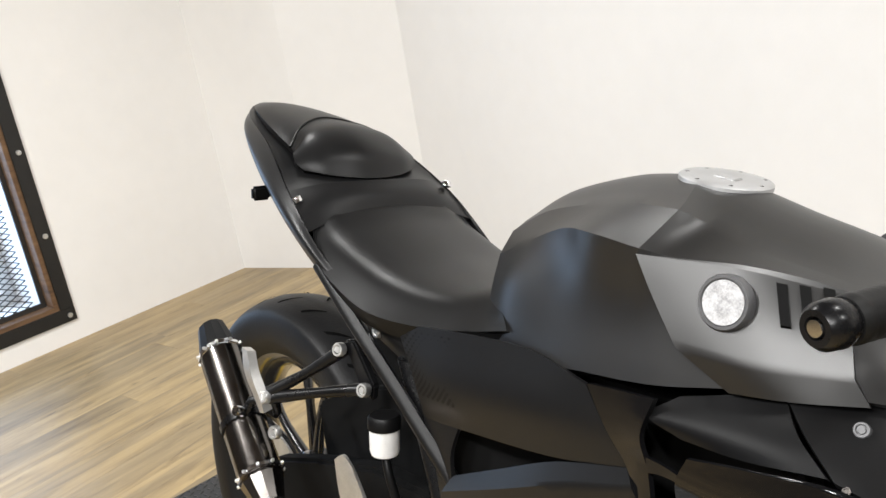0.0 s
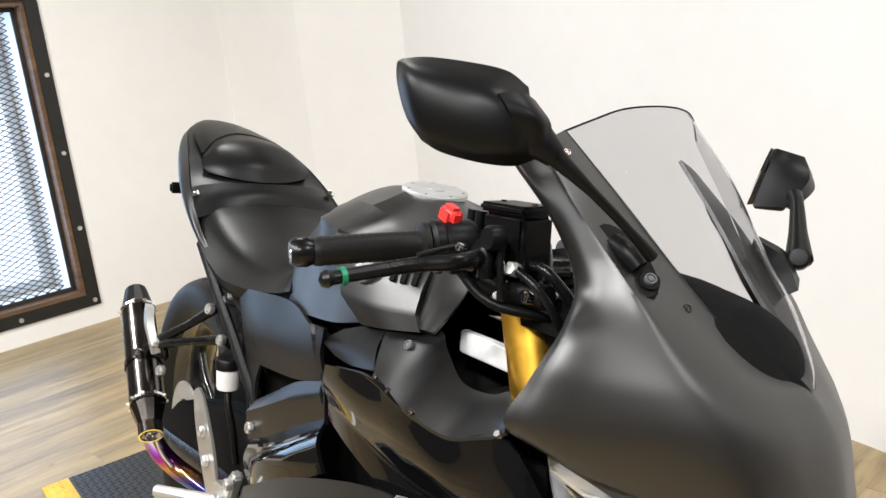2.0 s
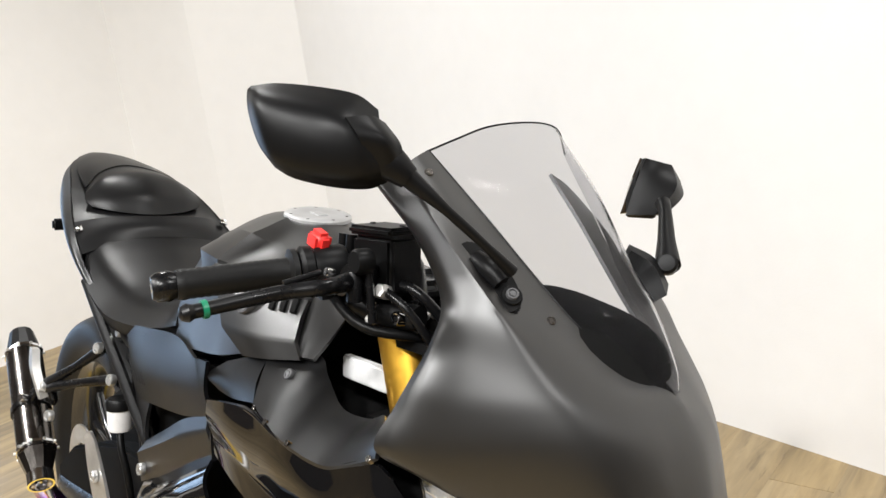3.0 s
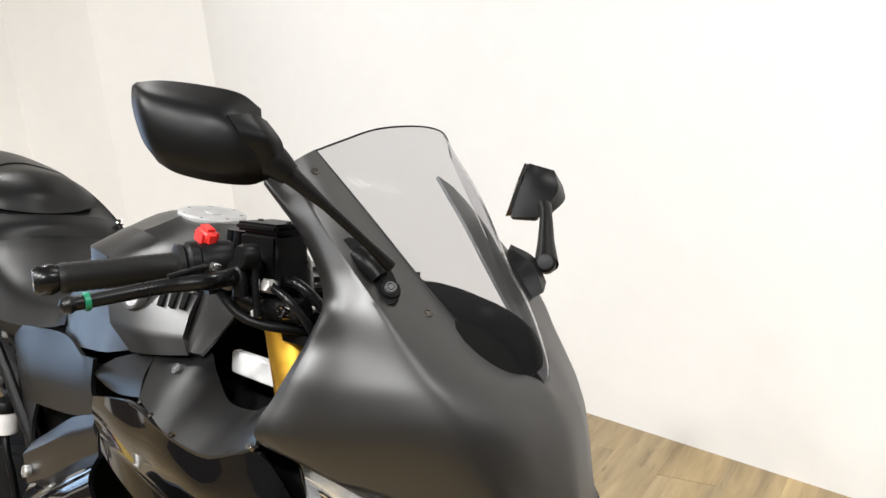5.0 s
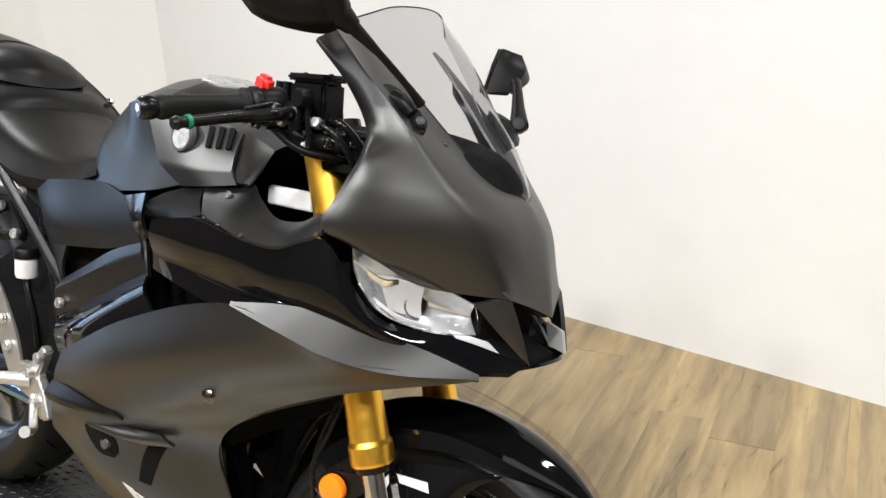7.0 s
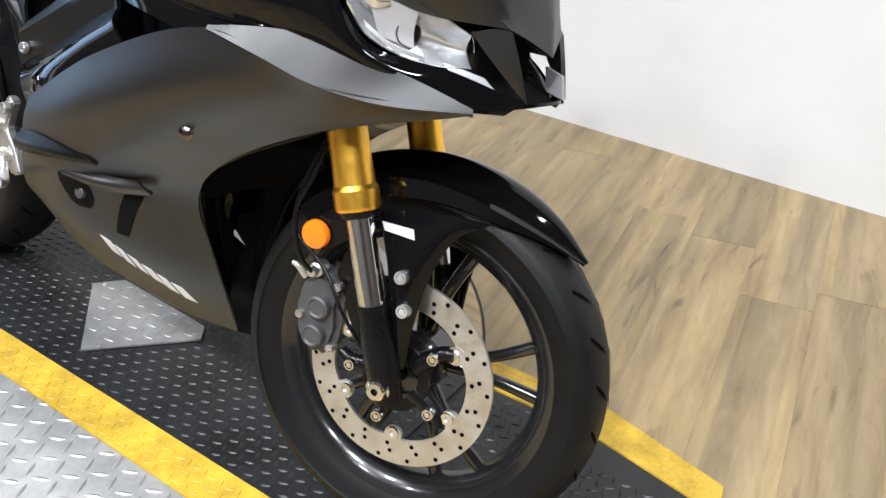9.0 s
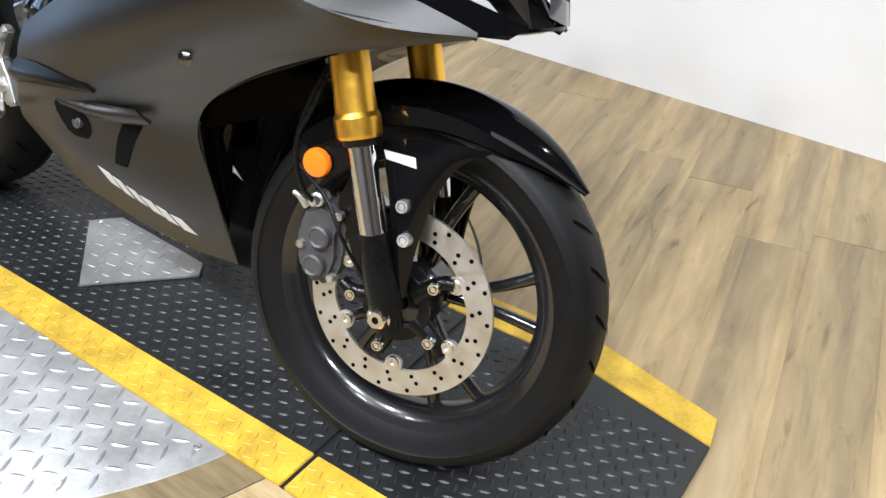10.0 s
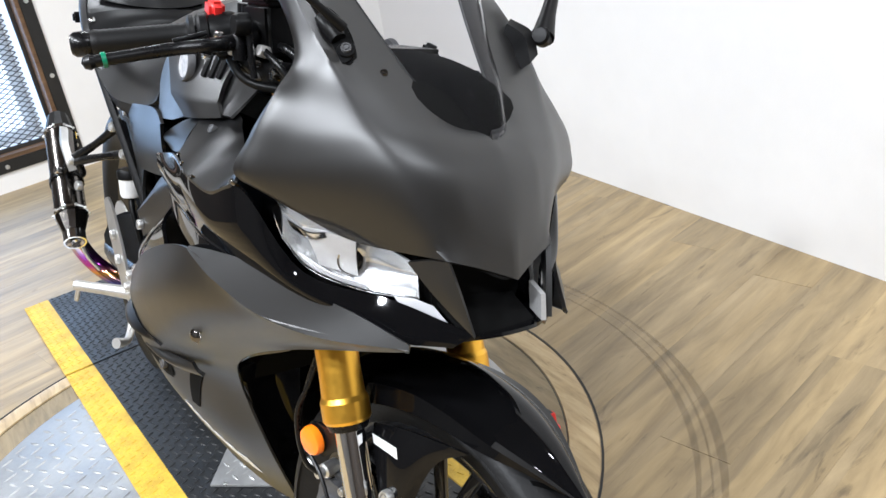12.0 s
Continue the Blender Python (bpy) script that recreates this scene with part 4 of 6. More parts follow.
both("cowl_shoulder", [[(-0.01, -0.212, 0.472), (0.06, -0.224, 0.482), (0.14, -0.232, 0.485), (0.20, -0.228, 0.483)], [(-0.02, -0.222, 0.450), (0.06, -0.236, 0.462), (0.14, -0.238, 0.472), (0.205, -0.225, 0.478)], [(-0.03, -0.210, 0.430), (0.05, -0.222, 0.446), (0.14, -0.226, 0.462), (0.21, -0.220, 0.472)]], PLASTIC, 0.006, "black raised cowl edge", 5)
both("cowl_shoulder", [[(0.10, -0.212, 0.450), (0.18, -0.207, 0.452), (0.26, -0.190, 0.458)], [(0.115, -0.222, 0.438), (0.19, -0.214, 0.440), (0.275, -0.187, 0.449)], [(0.12, -0.210, 0.426), (0.20, -0.199, 0.428), (0.28, -0.180, 0.441)]], MATTE, 0.006, "", 5)
for k in range(6):
    px, pz = 0.136 + 0.0232 * k, 0.334 - 0.0102 * k
    patch("print_bar", [(px, pz), (px + 0.0170, pz - 0.0068), (px + 0.0275, pz - 0.0335), (px + 0.0105, pz - 0.0270)], LABEL, 0.0014, 0.0006, 2)
pv = on_fairing(*nearest(0.131, 0.408), 0.003)
bolt(bike, tuple(pv), (0.1, -1, 0.1), 0.0095, "engine_bolt", GREYCAST, 0.003)
# marker lamp on the fairing
pm = on_fairing(*nearest(0.409, 0.572), 0.002)
part("side_marker", turned([(0, 0.007), (0.006, 0.0062), (0.0105, 0.003), (0.0128, 0), (0, -0.003)], 6, along(tuple(pm), tuple(pm + np.array((0.15, -1, 0.1))))), CANDARK, bike, "small clear marker lamp", m=None)

# gloss panel between wing and cowl
GP = [[(0.262, -0.210, 0.776), (0.315, -0.215, 0.787), (0.382, -0.219, 0.796), (0.455, -0.226, 0.790), (0.525, -0.2235, 0.783), (0.605, -0.214, 0.806), (0.649, -0.169, 0.722), (0.715, -0.098, 0.698), (0.778, -0.046, 0.673)],
      [(0.250, -0.206, 0.752), (0.315, -0.214, 0.757), (0.390, -0.220, 0.758), (0.455, -0.225, 0.755), (0.53, -0.225, 0.750), (0.608, -0.211, 0.742), (0.661, -0.174, 0.706), (0.718, -0.108, 0.680), (0.775, -0.050, 0.668)],
      [(0.246, -0.196, 0.726), (0.325, -0.206, 0.724), (0.415, -0.213, 0.720), (0.475, -0.216, 0.718), (0.545, -0.213, 0.719), (0.60, -0.198, 0.710), (0.66, -0.166, 0.689), (0.72, -0.112, 0.669), (0.770, -0.058, 0.662)],
      [(0.240, -0.192, 0.702), (0.325, -0.207, 0.696), (0.410, -0.216, 0.690), (0.475, -0.220, 0.694), (0.54, -0.211, 0.699), (0.61, -0.192, 0.688), (0.665, -0.164, 0.676), (0.722, -0.113, 0.660), (0.765, -0.062, 0.657)]]
both("gloss_cheek", GP, GLOSS, 0.004, "gloss black inner cheek panel", 6, rb=(2,))
for line, rad in ((GP[2][1:7], 0.0042), (GP[0][1:5], 0.0030)):   # rounded folds of the cheek
    for tw in (False, True):
        pts = [twin(*p) for p in line] if tw else line
        part("cheek_fold", tube([(x, y * 0.988, z - 0.001) for x, y, z in pts], [rad * 0.5] + [rad] * (len(pts) - 2) + [rad * 0.5], 6, 12), GLOSS, bike, "rounded gloss fold of the cheek panel")
part("chin", skin(sym([[(0.77, -0.055, 0.664), (0.785, -0.03, 0.668), (0.788, 0, 0.668)], [(0.70, -0.10, 0.664), (0.72, -0.05, 0.655), (0.725, 0, 0.652)], [(0.60, -0.17, 0.68), (0.60, -0.08, 0.67), (0.60, 0, 0.665)]]), 0.004, 5, (0, 0, -1)), GLOSS, bike, "gloss black chin under the headlamps")

# upper cowl: the right half runs from its rear edge over the ridge to the screen or the middle
NOSE_Y = 0.012   # the nose's own middle plane


def far(x, y, z):
    """The place on the nose's left half that answers to one on its right half."""
    a = max(0.0, NOSE_Y - y)
    a *= 0.80 + 0.42 * min(1.0, max(0.0, (a - 0.08) / 0.12))
    k = min(1.0, max(0.0, (z - 0.5) / 0.35))
    return (x - 0.30 * a, NOSE_Y + a, z - 0.26 * a * k)


UC = [[(0.510, -0.152, 1.024), (0.515, -0.143, 1.034), (0.520, -0.132, 1.043), (0.516, -0.112, 1.052), (0.508, -0.093, 1.058)],
      [(0.552, -0.137, 0.976), (0.572, -0.143, 0.984), (0.585, -0.139, 0.990), (0.582, -0.110, 0.996), (0.571, -0.076, 0.999)],
      [(0.587, -0.139, 0.930), (0.618, -0.148, 0.936), (0.640, -0.135, 0.942), (0.634, -0.100, 0.942), (0.630, -0.056, 0.938)],
      [(0.614, -0.172, 0.903), (0.645, -0.157, 0.905), (0.668, -0.125, 0.909), (0.672, -0.085, 0.905), (0.664, -0.042, 0.904)],
      [(0.617, -0.192, 0.880), (0.656, -0.164, 0.878), (0.692, -0.119, 0.882), (0.701, -0.070, 0.877), (0.697, -0.012, 0.867)],
      [(0.612, -0.205, 0.856), (0.660, -0.170, 0.852), (0.712, -0.113, 0.858), (0.726, -0.060, 0.853), (0.722, 0.012, 0.852)],
      [(0.604, -0.219, 0.822), (0.666, -0.166, 0.812), (0.730, -0.104, 0.824), (0.748, -0.054, 0.818), (0.754, 0.012, 0.812)],
      [(0.628, -0.192, 0.800), (0.682, -0.125, 0.756), (0.763, -0.069, 0.750), (0.767, -0.030, 0.736), (0.772, 0.012, 0.718)]]


def cowl_grid(rows, fold):
    """The cowl's smooth half: its ridge is crisp above and fades towards the nose."""
    g = sheet(rows, 8, (), (fold,))
    for k in range(3):
        g[1:-1, 1:-1] = 0.5 * g[1:-1, 1:-1] + 0.25 * (g[2:, 1:-1] + g[:-2, 1:-1])
    w = np.clip((np.arange(1, len(g) - 1) / len(g) - 0.35) / 0.5, 0.15, 1.0)[:, None, None]
    for k in range(5):
        soft = 0.5 * g[1:-1, 1:-1] + 0.25 * (g[1:-1, 2:] + g[1:-1, :-2])
        g[1:-1, 1:-1] += w * (soft - g[1:-1, 1:-1])
    return g


ROLLED = []   # the right side rolls in towards its rear edge
for k, r in enumerate(UC):
    w = 1.0 if k in (3, 4, 5, 6) else 0.4
    ROLLED.append([r[0], tuple(r[0][i] * 0.66 + r[1][i] * 0.34 + w * (0.003, -0.009, 0.002)[i] for i in range(3))] + r[1:])
ug = cowl_grid(ROLLED, 3)
ug2 = np.array([[far(*p) for p in r] for r in cowl_grid(UC, 2)])
for g in (ug, ug2):
    g[:, :, 1] -= NOSE_Y
    g[40:, -1, 1] = 0.0
ub = joined([shell(ug, 0.004, (0.5, -0.6, 0.5)), shell(ug2, 0.004, (0.5, 0.6, 0.5))])
bmesh.ops.remove_doubles(ub, verts=ub.verts, dist=1e-5)
for k in range(14):
    bmesh.ops.smooth_vert(ub, verts=[v for v in ub.verts if abs(v.co.y) < 0.05 and 0.765 < v.co.z < 0.842], factor=0.5, use_axis_x=True, use_axis_y=False, use_axis_z=True)
part("upper_cowl", ub, MATTE, bike, "matte dark-grey nose cowl with a soft ridge", m=Matrix.Translation((0, NOSE_Y, 0)))
NB = [[(0.728, -0.092, 0.742), (0.748, -0.080, 0.748), (0.764, -0.068, 0.749)], [(0.752, -0.076, 0.712), (0.765, -0.068, 0.714), (0.775, -0.059, 0.713)], [(0.776, -0.056, 0.682), (0.781, -0.053, 0.678), (0.785, -0.0495, 0.672)]]
part("nose_blade", skin(NB, 0.006, 6, (0.5, -0.8, 0)), MATTE, bike, "matte blade beside the nose intake")
part("nose_blade", skin([[far(*p) for p in r] for r in NB], 0.006, 6, (0.5, 0.8, 0)), MATTE, bike, "matte blade beside the nose intake")
REAR = [r[0] for r in UC[:-1]]
part("cowl_inner_edge", skin([[p, (p[0] - 0.012, p[1] + 0.026, p[2] - 0.006)] for p in REAR], 0.003, 5), MATTE, bike)
# intake mouth: a deep black scoop with a pale inner face on its far blade
part("intake", skin(sym([[(0.752, -0.058, 0.744), (0.762, -0.030, 0.733), (0.770, 0, 0.720)], [(0.715, -0.055, 0.735), (0.715, -0.03, 0.725), (0.715, 0, 0.718)], [(0.712, -0.050, 0.69), (0.71, -0.03, 0.69), (0.71, 0, 0.69)], [(0.765, -0.045, 0.668), (0.765, -0.03, 0.664), (0.765, 0, 0.662)]]), 0.003, 5, (1, 0, 0)), DARK, bike, "black nose intake")
part("intake_lip", skin([[(0.742, 0.050, 0.700), (0.768, 0.046, 0.694)], [(0.750, 0.047, 0.672), (0.776, 0.042, 0.668)]], 0.006, 4, (0, -1, 0)), HOUSING, bike, "pale inner face of the nose blade")
both("position_strip", [[(0.700, -0.098, 0.706), (0.735, -0.066, 0.693)], [(0.712, -0.090, 0.689), (0.752, -0.058, 0.677)]], POSN, 0.003, "pale position lamp strip", 3)


# headlamps
def headlamp(s):
    e = new("headlamp")
    e.parent = bike
    top = [(0.629, s * 0.192, 0.800), (0.672, s * 0.146, 0.776), (0.700, s * 0.113, 0.757), (0.727, s * 0.085, 0.736)]
    low = [(0.640, s * 0.186, 0.758), (0.652, s * 0.163, 0.724), (0.684, s * 0.120, 0.703), (0.729, s * 0.080, 0.701)]
    mid = [(x1 / 2 + x2 / 2 + 0.004, y1 / 2 + y2 / 2 + s * 0.003, z1 / 2 + z2 / 2) for (x1, y1, z1), (x2, y2, z2) in zip(top, low)]
    lens = part("lens", skin([top, mid, low], 0.0025, 6, (0.6, s, 0)), LENS, e, "clear headlamp lens")
    lens.visible_shadow = False
    sh = lambda r, d: [(x - d, y - s * d * 0.7, z) for x, y, z in r]
    part("bowl", skin([sh(top, 0.006), sh(mid, 0.024), sh(low, 0.006)], 0.002, 7, (0.6, s, 0)), REFLECT, e, "faceted bright reflector")
    pm = along((0.669, s * 0.124, 0.732), (0.769, s * 0.186, 0.742)) @ Matrix.Scale(0.85, 4)
    part("projector", turned([(0.0150, 0.001), (0.0170, 0.0015), (0.0185, -0.002), (0.0195, -0.006), (0.021, -0.02), (0.0150, -0.02)], 28, pm, True), CHROME, e, "round projector lamp")
    part("projector_glass", turned([(0, 0.001), (0.008, 0.000), (0.015, -0.004), (0, -0.006)], 24, pm), GLOSS, e)
    part("shroud", skin([[(0.645, s * 0.166, 0.768), (0.662, s * 0.146, 0.764), (0.680, s * 0.124, 0.756)], [(0.648, s * 0.158, 0.748), (0.660, s * 0.138, 0.738), (0.674, s * 0.121, 0.734)], [(0.652, s * 0.152, 0.728), (0.662, s * 0.136, 0.722), (0.676, s * 0.120, 0.717)]], 0.002, 5), HOUSING, e, "grey lamp shroud")
    part("divider", skin([[(0.640, s * 0.180, 0.776), (0.652, s * 0.164, 0.764), (0.662, s * 0.149, 0.763)], [(0.640, s * 0.174, 0.766), (0.650, s * 0.160, 0.756), (0.660, s * 0.146, 0.758)]], 0.002, 4), CHROME, e)
    part("lower_trim", skin([[(0.646, s * 0.172, 0.744), (0.664, s * 0.147, 0.722), (0.688, s * 0.118, 0.710)], [(0.648, s * 0.168, 0.736), (0.664, s * 0.144, 0.716), (0.688, s * 0.115, 0.705)]], 0.002, 4), POSN, e)
    return e


headlamp(-1)
tuck = Matrix.Translation((-0.040, -0.012, -0.010))
for o in headlamp(1).children:
    o.data.transform(tuck)

# windscreen
WS = [[(0.508, -0.092, 1.057), (0.499, -0.050, 1.069), (0.491, -0.002, 1.082), (0.489, 0.047, 1.088), (0.489, 0.086, 1.0875), (0.488, 0.108, 1.079), (0.485, 0.122, 1.055)],
      [(0.571, -0.076, 0.999), (0.572, -0.040, 1.018), (0.572, 0.000, 1.031), (0.570, 0.040, 1.035), (0.566, 0.075, 1.026), (0.560, 0.097, 1.006), (0.553, 0.108, 0.978)],
      [(0.630, -0.056, 0.938), (0.636, -0.028, 0.954), (0.640, 0.003, 0.963), (0.638, 0.034, 0.963), (0.633, 0.058, 0.953), (0.624, 0.075, 0.936), (0.614, 0.086, 0.912)],
      [(0.664, -0.042, 0.904), (0.672, -0.020, 0.916), (0.678, 0.004, 0.922), (0.678, 0.028, 0.921), (0.674, 0.046, 0.914), (0.666, 0.060, 0.901), (0.656, 0.070, 0.882)],
      [(0.697, -0.012, 0.867), (0.703, -0.001, 0.874), (0.707, 0.010, 0.878), (0.708, 0.022, 0.878), (0.706, 0.034, 0.873), (0.701, 0.043, 0.865), (0.693, 0.050, 0.853)],
      [(0.717, 0.006, 0.854), (0.718, 0.010, 0.8545), (0.7187, 0.014, 0.8545), (0.7187, 0.018, 0.8545), (0.718, 0.022, 0.854), (0.717, 0.025, 0.853), (0.714, 0.028, 0.851)]]
ws = part("windscreen", skin(WS, 0.0018, 8, (0.7, 0, 0.7)), SCREEN, bike, "lightly smoked clear windscreen")
ws.visible_shadow = False
part("screen_edge", tube([tuple(p) for p in curve(WS[0], 6)], 0.0011, 2, 8), PLASTIC, bike, "dark rolled edge of the screen")
part("screen_edge", tube([tuple(p) for p in curve([r[0] for r in WS], 6)], 0.0012, 2, 8), PLASTIC, bike, "dark sealing edge of the screen")
for p in ((0.534, -0.112, 1.037), (0.657, -0.077, 0.917)):
    bolt(bike, p, (0.6, -0.35, 0.7), 0.0042, "screen_screw", CANDARK, 0.002)
# dash behind the screen
part("dash", skin(sym([[(0.714, -0.050, 0.838), (0.717, -0.02, 0.845), (0.718, 0, 0.847)], [(0.665, -0.084, 0.893), (0.668, -0.045, 0.904), (0.668, 0, 0.907)], [(0.60, -0.092, 0.914), (0.60, -0.05, 0.923), (0.60, 0, 0.925)], [(0.560, -0.092, 0.914), (0.555, -0.05, 0.923), (0.555, 0, 0.925)], [(0.55, -0.092, 0.88), (0.545, -0.05, 0.88), (0.545, 0, 0.88)]]), 0.004, 5, (0, 0, 1)), DARK, bike, "black dash top behind the screen")


# mirrors
def mirror(s):
    e = new("mirror")
    e.parent = bike
    P = lambda x, y, z: (x, -y, z) if s < 0 else twin(0.59 + (x - 0.59) * (0.35 if z > 1.0 else 1.0), -y, z)
    front = [[P(0.500, 0.270, 1.107), P(0.520, 0.258, 1.109), P(0.550, 0.238, 1.106), P(0.578, 0.220, 1.100), P(0.594, 0.210, 1.088)],
             [P(0.501, 0.274, 1.102), P(0.534, 0.279, 1.097), P(0.572, 0.263, 1.090), P(0.600, 0.244, 1.082), P(0.606, 0.216, 1.074)],
             [P(0.509, 0.277, 1.085), P(0.545, 0.284, 1.076), P(0.585, 0.267, 1.067), P(0.610, 0.242, 1.062), P(0.613, 0.214, 1.056)],
             [P(0.522, 0.275, 1.060), P(0.552, 0.278, 1.050), P(0.588, 0.259, 1.041), P(0.608, 0.236, 1.039), P(0.611, 0.211, 1.040)],
             [P(0.536, 0.268, 1.042), P(0.555, 0.261, 1.034), P(0.578, 0.240, 1.028), P(0.594, 0.220, 1.027), P(0.600, 0.206, 1.032)]]
    part("shell", skin(front, 0.008, 7, (1, s, 0)), PLASTIC, e, "black mirror housing")
    back = [[front[0][0], front[0][2], front[0][4]], [front[2][0], P(0.545, 0.245, 1.066), front[2][4]], [front[4][0], front[4][2], front[4][4]]]
    mc = Vector((0.552, s * 0.243, 1.068))
    back = [[tuple(mc + (Vector(p) - mc) * 0.9) for p in r] for r in back]
    part("glass", skin(back, 0.002, 6, (-1, 0, 0)), MIRROR, e, "mirror glass")
    part("cap", skin([[P(0.604, 0.246, 1.081), P(0.606, 0.225, 1.083), P(0.602, 0.209, 1.078)], [P(0.612, 0.240, 1.066), P(0.622, 0.222, 1.064), P(0.618, 0.205, 1.060)], [P(0.607, 0.228, 1.046), P(0.616, 0.214, 1.042), P(0.612, 0.202, 1.040)]], 0.006, 5, (1, s, 0)), PLASTIC, e)
    part("neck", tube([P(0.600, 0.214, 1.052), P(0.608, 0.206, 1.046), P(0.616, 0.196, 1.036)], [0.016, 0.014, 0.0095], 4, 16), PLASTIC, e)
    part("stem", tube([P(0.611, 0.203, 1.043), P(0.632, 0.172, 1.012), P(0.645, 0.140, 0.982), P(0.649, 0.116, 0.961)], [0.0090, 0.0044, 0.0040, 0.0058], 6, 14), PLASTIC, e)
    a, b = Vector(P(0.592, 0.1195, 0.969)), Vector(P(0.641, 0.1105, 0.923))
    d = (b - a).normalized()
    n = Vector((0.66, s * 0.38, 0.64)).normalized()
    w = n.cross(d).normalized()
    n = d.cross(w).normalized() * (1 if d.cross(w).dot(n) > 0 else -1)
    mm = Matrix(((d.x, w.x, n.x, (a.x + b.x) / 2), (d.y, w.y, n.y, (a.y + b.y) / 2), (d.z, w.z, n.z, (a.z + b.z) / 2), (0, 0, 0, 1)))
    L = (b - a).length / 2 + 0.006
    o = [(L * math.cos(t) , 0.0195 * math.sin(t)) for t in np.linspace(0, 2 * math.pi, 28)[:-1]]
    part("base", slab(o, 0.014, mm, 0.004), PLASTIC, e, "oval black mirror base")
    part("knuckle", tube([tuple(mm @ Vector((-0.020, 0.002, 0.010))), tuple(mm @ Vector((-0.004, 0.003, 0.016))), tuple(mm @ Vector((0.012, 0.004, 0.016)))], [0.009, 0.010, 0.008], 4, 12), PLASTIC, e, "raised knuckle of the mirror base")
    for q in ((0.604, 0.117, 0.973), (0.6465, 0.1125, 0.9415)):
        bolt(e, P(*q), tuple(n), 0.0055, "base_bolt", GREYCAST, 0.003)
        part("bolt_boss", turned([(0, 0), (0.0085, 0), (0.0095, -0.002), (0.0105, -0.022), (0, -0.022)], 18, along(P(*q), Vector(P(*q)) + n)), PLASTIC, e)


mirror(-1)


def left_mirror():
    """The far mirror, seen nearly edge-on on its short bent stalk."""
    e = new("mirror")
    e.parent = bike
    left = [(0.493, 0.258, 1.052), (0.489, 0.244, 1.018), (0.488, 0.230, 0.983)]
    fold = [(0.510, 0.288, 1.044), (0.532, 0.268, 1.018), (0.522, 0.242, 0.985)]
    right = [(0.506, 0.313, 1.024), (0.520, 0.300, 1.006), (0.528, 0.262, 0.989)]
    part("shell", skin([left, fold, right], 0.010, 6, (0.8, -0.5, 0.1), rb=(1,)), PLASTIC, e, "black mirror housing")
    part("glass", skin([[(p[0] - 0.012, p[1] + 0.004, p[2]) for p in left], [(p[0] - 0.024, p[1], p[2]) for p in right]], 0.003, 4, (-1, 0, 0)), MIRROR, e, "mirror glass")
    part("stem", tube([(0.534, 0.240, 1.000), (0.548, 0.226, 0.990), (0.570, 0.200, 0.962), (0.589, 0.178, 0.937)], [0.009, 0.0075, 0.010, 0.0145], 5, 14), PLASTIC, e)
    part("joint_cap", turned([(0, 0.006), (0.009, 0.005), (0.012, 0.002), (0.012, -0.012), (0, -0.012)], 18, along((0.592, 0.172, 0.940), (0.9, -0.3, 1.1))), PLASTIC, e, "grey joint cap")
    part("base", skin([[(0.553, 0.156, 0.958), (0.570, 0.138, 0.954)], [(0.578, 0.170, 0.944), (0.594, 0.146, 0.940)], [(0.604, 0.160, 0.920), (0.618, 0.138, 0.912)]], 0.030, 5, (0.5, -0.3, 0.7)), PLASTIC, e, "black mirror base")


left_mirror()

# tank
TK = sym([[(-0.070, -0.112, 0.785), (-0.086, -0.095, 0.825), (-0.092, -0.075, 0.868), (-0.096, -0.050, 0.892), (-0.102, 0, 0.906)],
          [(-0.020, -0.132, 0.783), (-0.030, -0.118, 0.848), (-0.024, -0.092, 0.896), (-0.034, -0.060, 0.922), (-0.042, 0, 0.940)],
          [(0.050, -0.148, 0.786), (0.048, -0.131, 0.852), (0.043, -0.114, 0.919), (0.045, -0.080, 0.940), (0.035, 0, 0.962)],
          [(0.105, -0.156, 0.794), (0.103, -0.141, 0.858), (0.106, -0.147, 0.926), (0.112, -0.098, 0.950), (0.085, 0, 0.969)],
          [(0.160, -0.162, 0.801), (0.160, -0.147, 0.860), (0.166, -0.152, 0.920), (0.176, -0.110, 0.951), (0.140, 0, 0.970)],
          [(0.205, -0.166, 0.809), (0.203, -0.150, 0.862), (0.200, -0.141, 0.915), (0.198, -0.094, 0.938), (0.180, 0, 0.963)],
          [(0.270, -0.165, 0.824), (0.265, -0.152, 0.865), (0.262, -0.128, 0.915), (0.255, -0.097, 0.922), (0.235, 0, 0.946)],
          [(0.340, -0.157, 0.836), (0.335, -0.138, 0.865), (0.325, -0.108, 0.904), (0.325, -0.090, 0.906), (0.305, 0, 0.925)],
          [(0.385, -0.145, 0.838), (0.380, -0.118, 0.858), (0.365, -0.085, 0.880), (0.360, -0.065, 0.885), (0.360, 0, 0.890)]])
part("tank", skin(TK, 0.004, 6, (0, 0, 1), (4,), (2, 3, 5, 6)), MATTE, bike, "matte dark-grey fuel tank cover", 11)
both("tank_side_panel", [[(0.166, -0.156, 0.916), (0.255, -0.138, 0.914), (0.332, -0.114, 0.902)], [(0.190, -0.163, 0.884), (0.270, -0.155, 0.880), (0.347, -0.138, 0.876)], [(0.222, -0.173, 0.848), (0.288, -0.169, 0.848), (0.357, -0.152, 0.852)], [(0.270, -0.170, 0.822), (0.320, -0.167, 0.828), (0.370, -0.153, 0.835)]], MATTE, 0.006, "matte raised tank side panel", 6, rb=(2,))
capm = Matrix.Translation((0.152, 0.000, 0.9680)) @ Matrix.Rotation(radians(9), 4, "Y") @ Matrix.Rotation(radians(1), 4, "X") @ Matrix.Scale(0.76, 4)
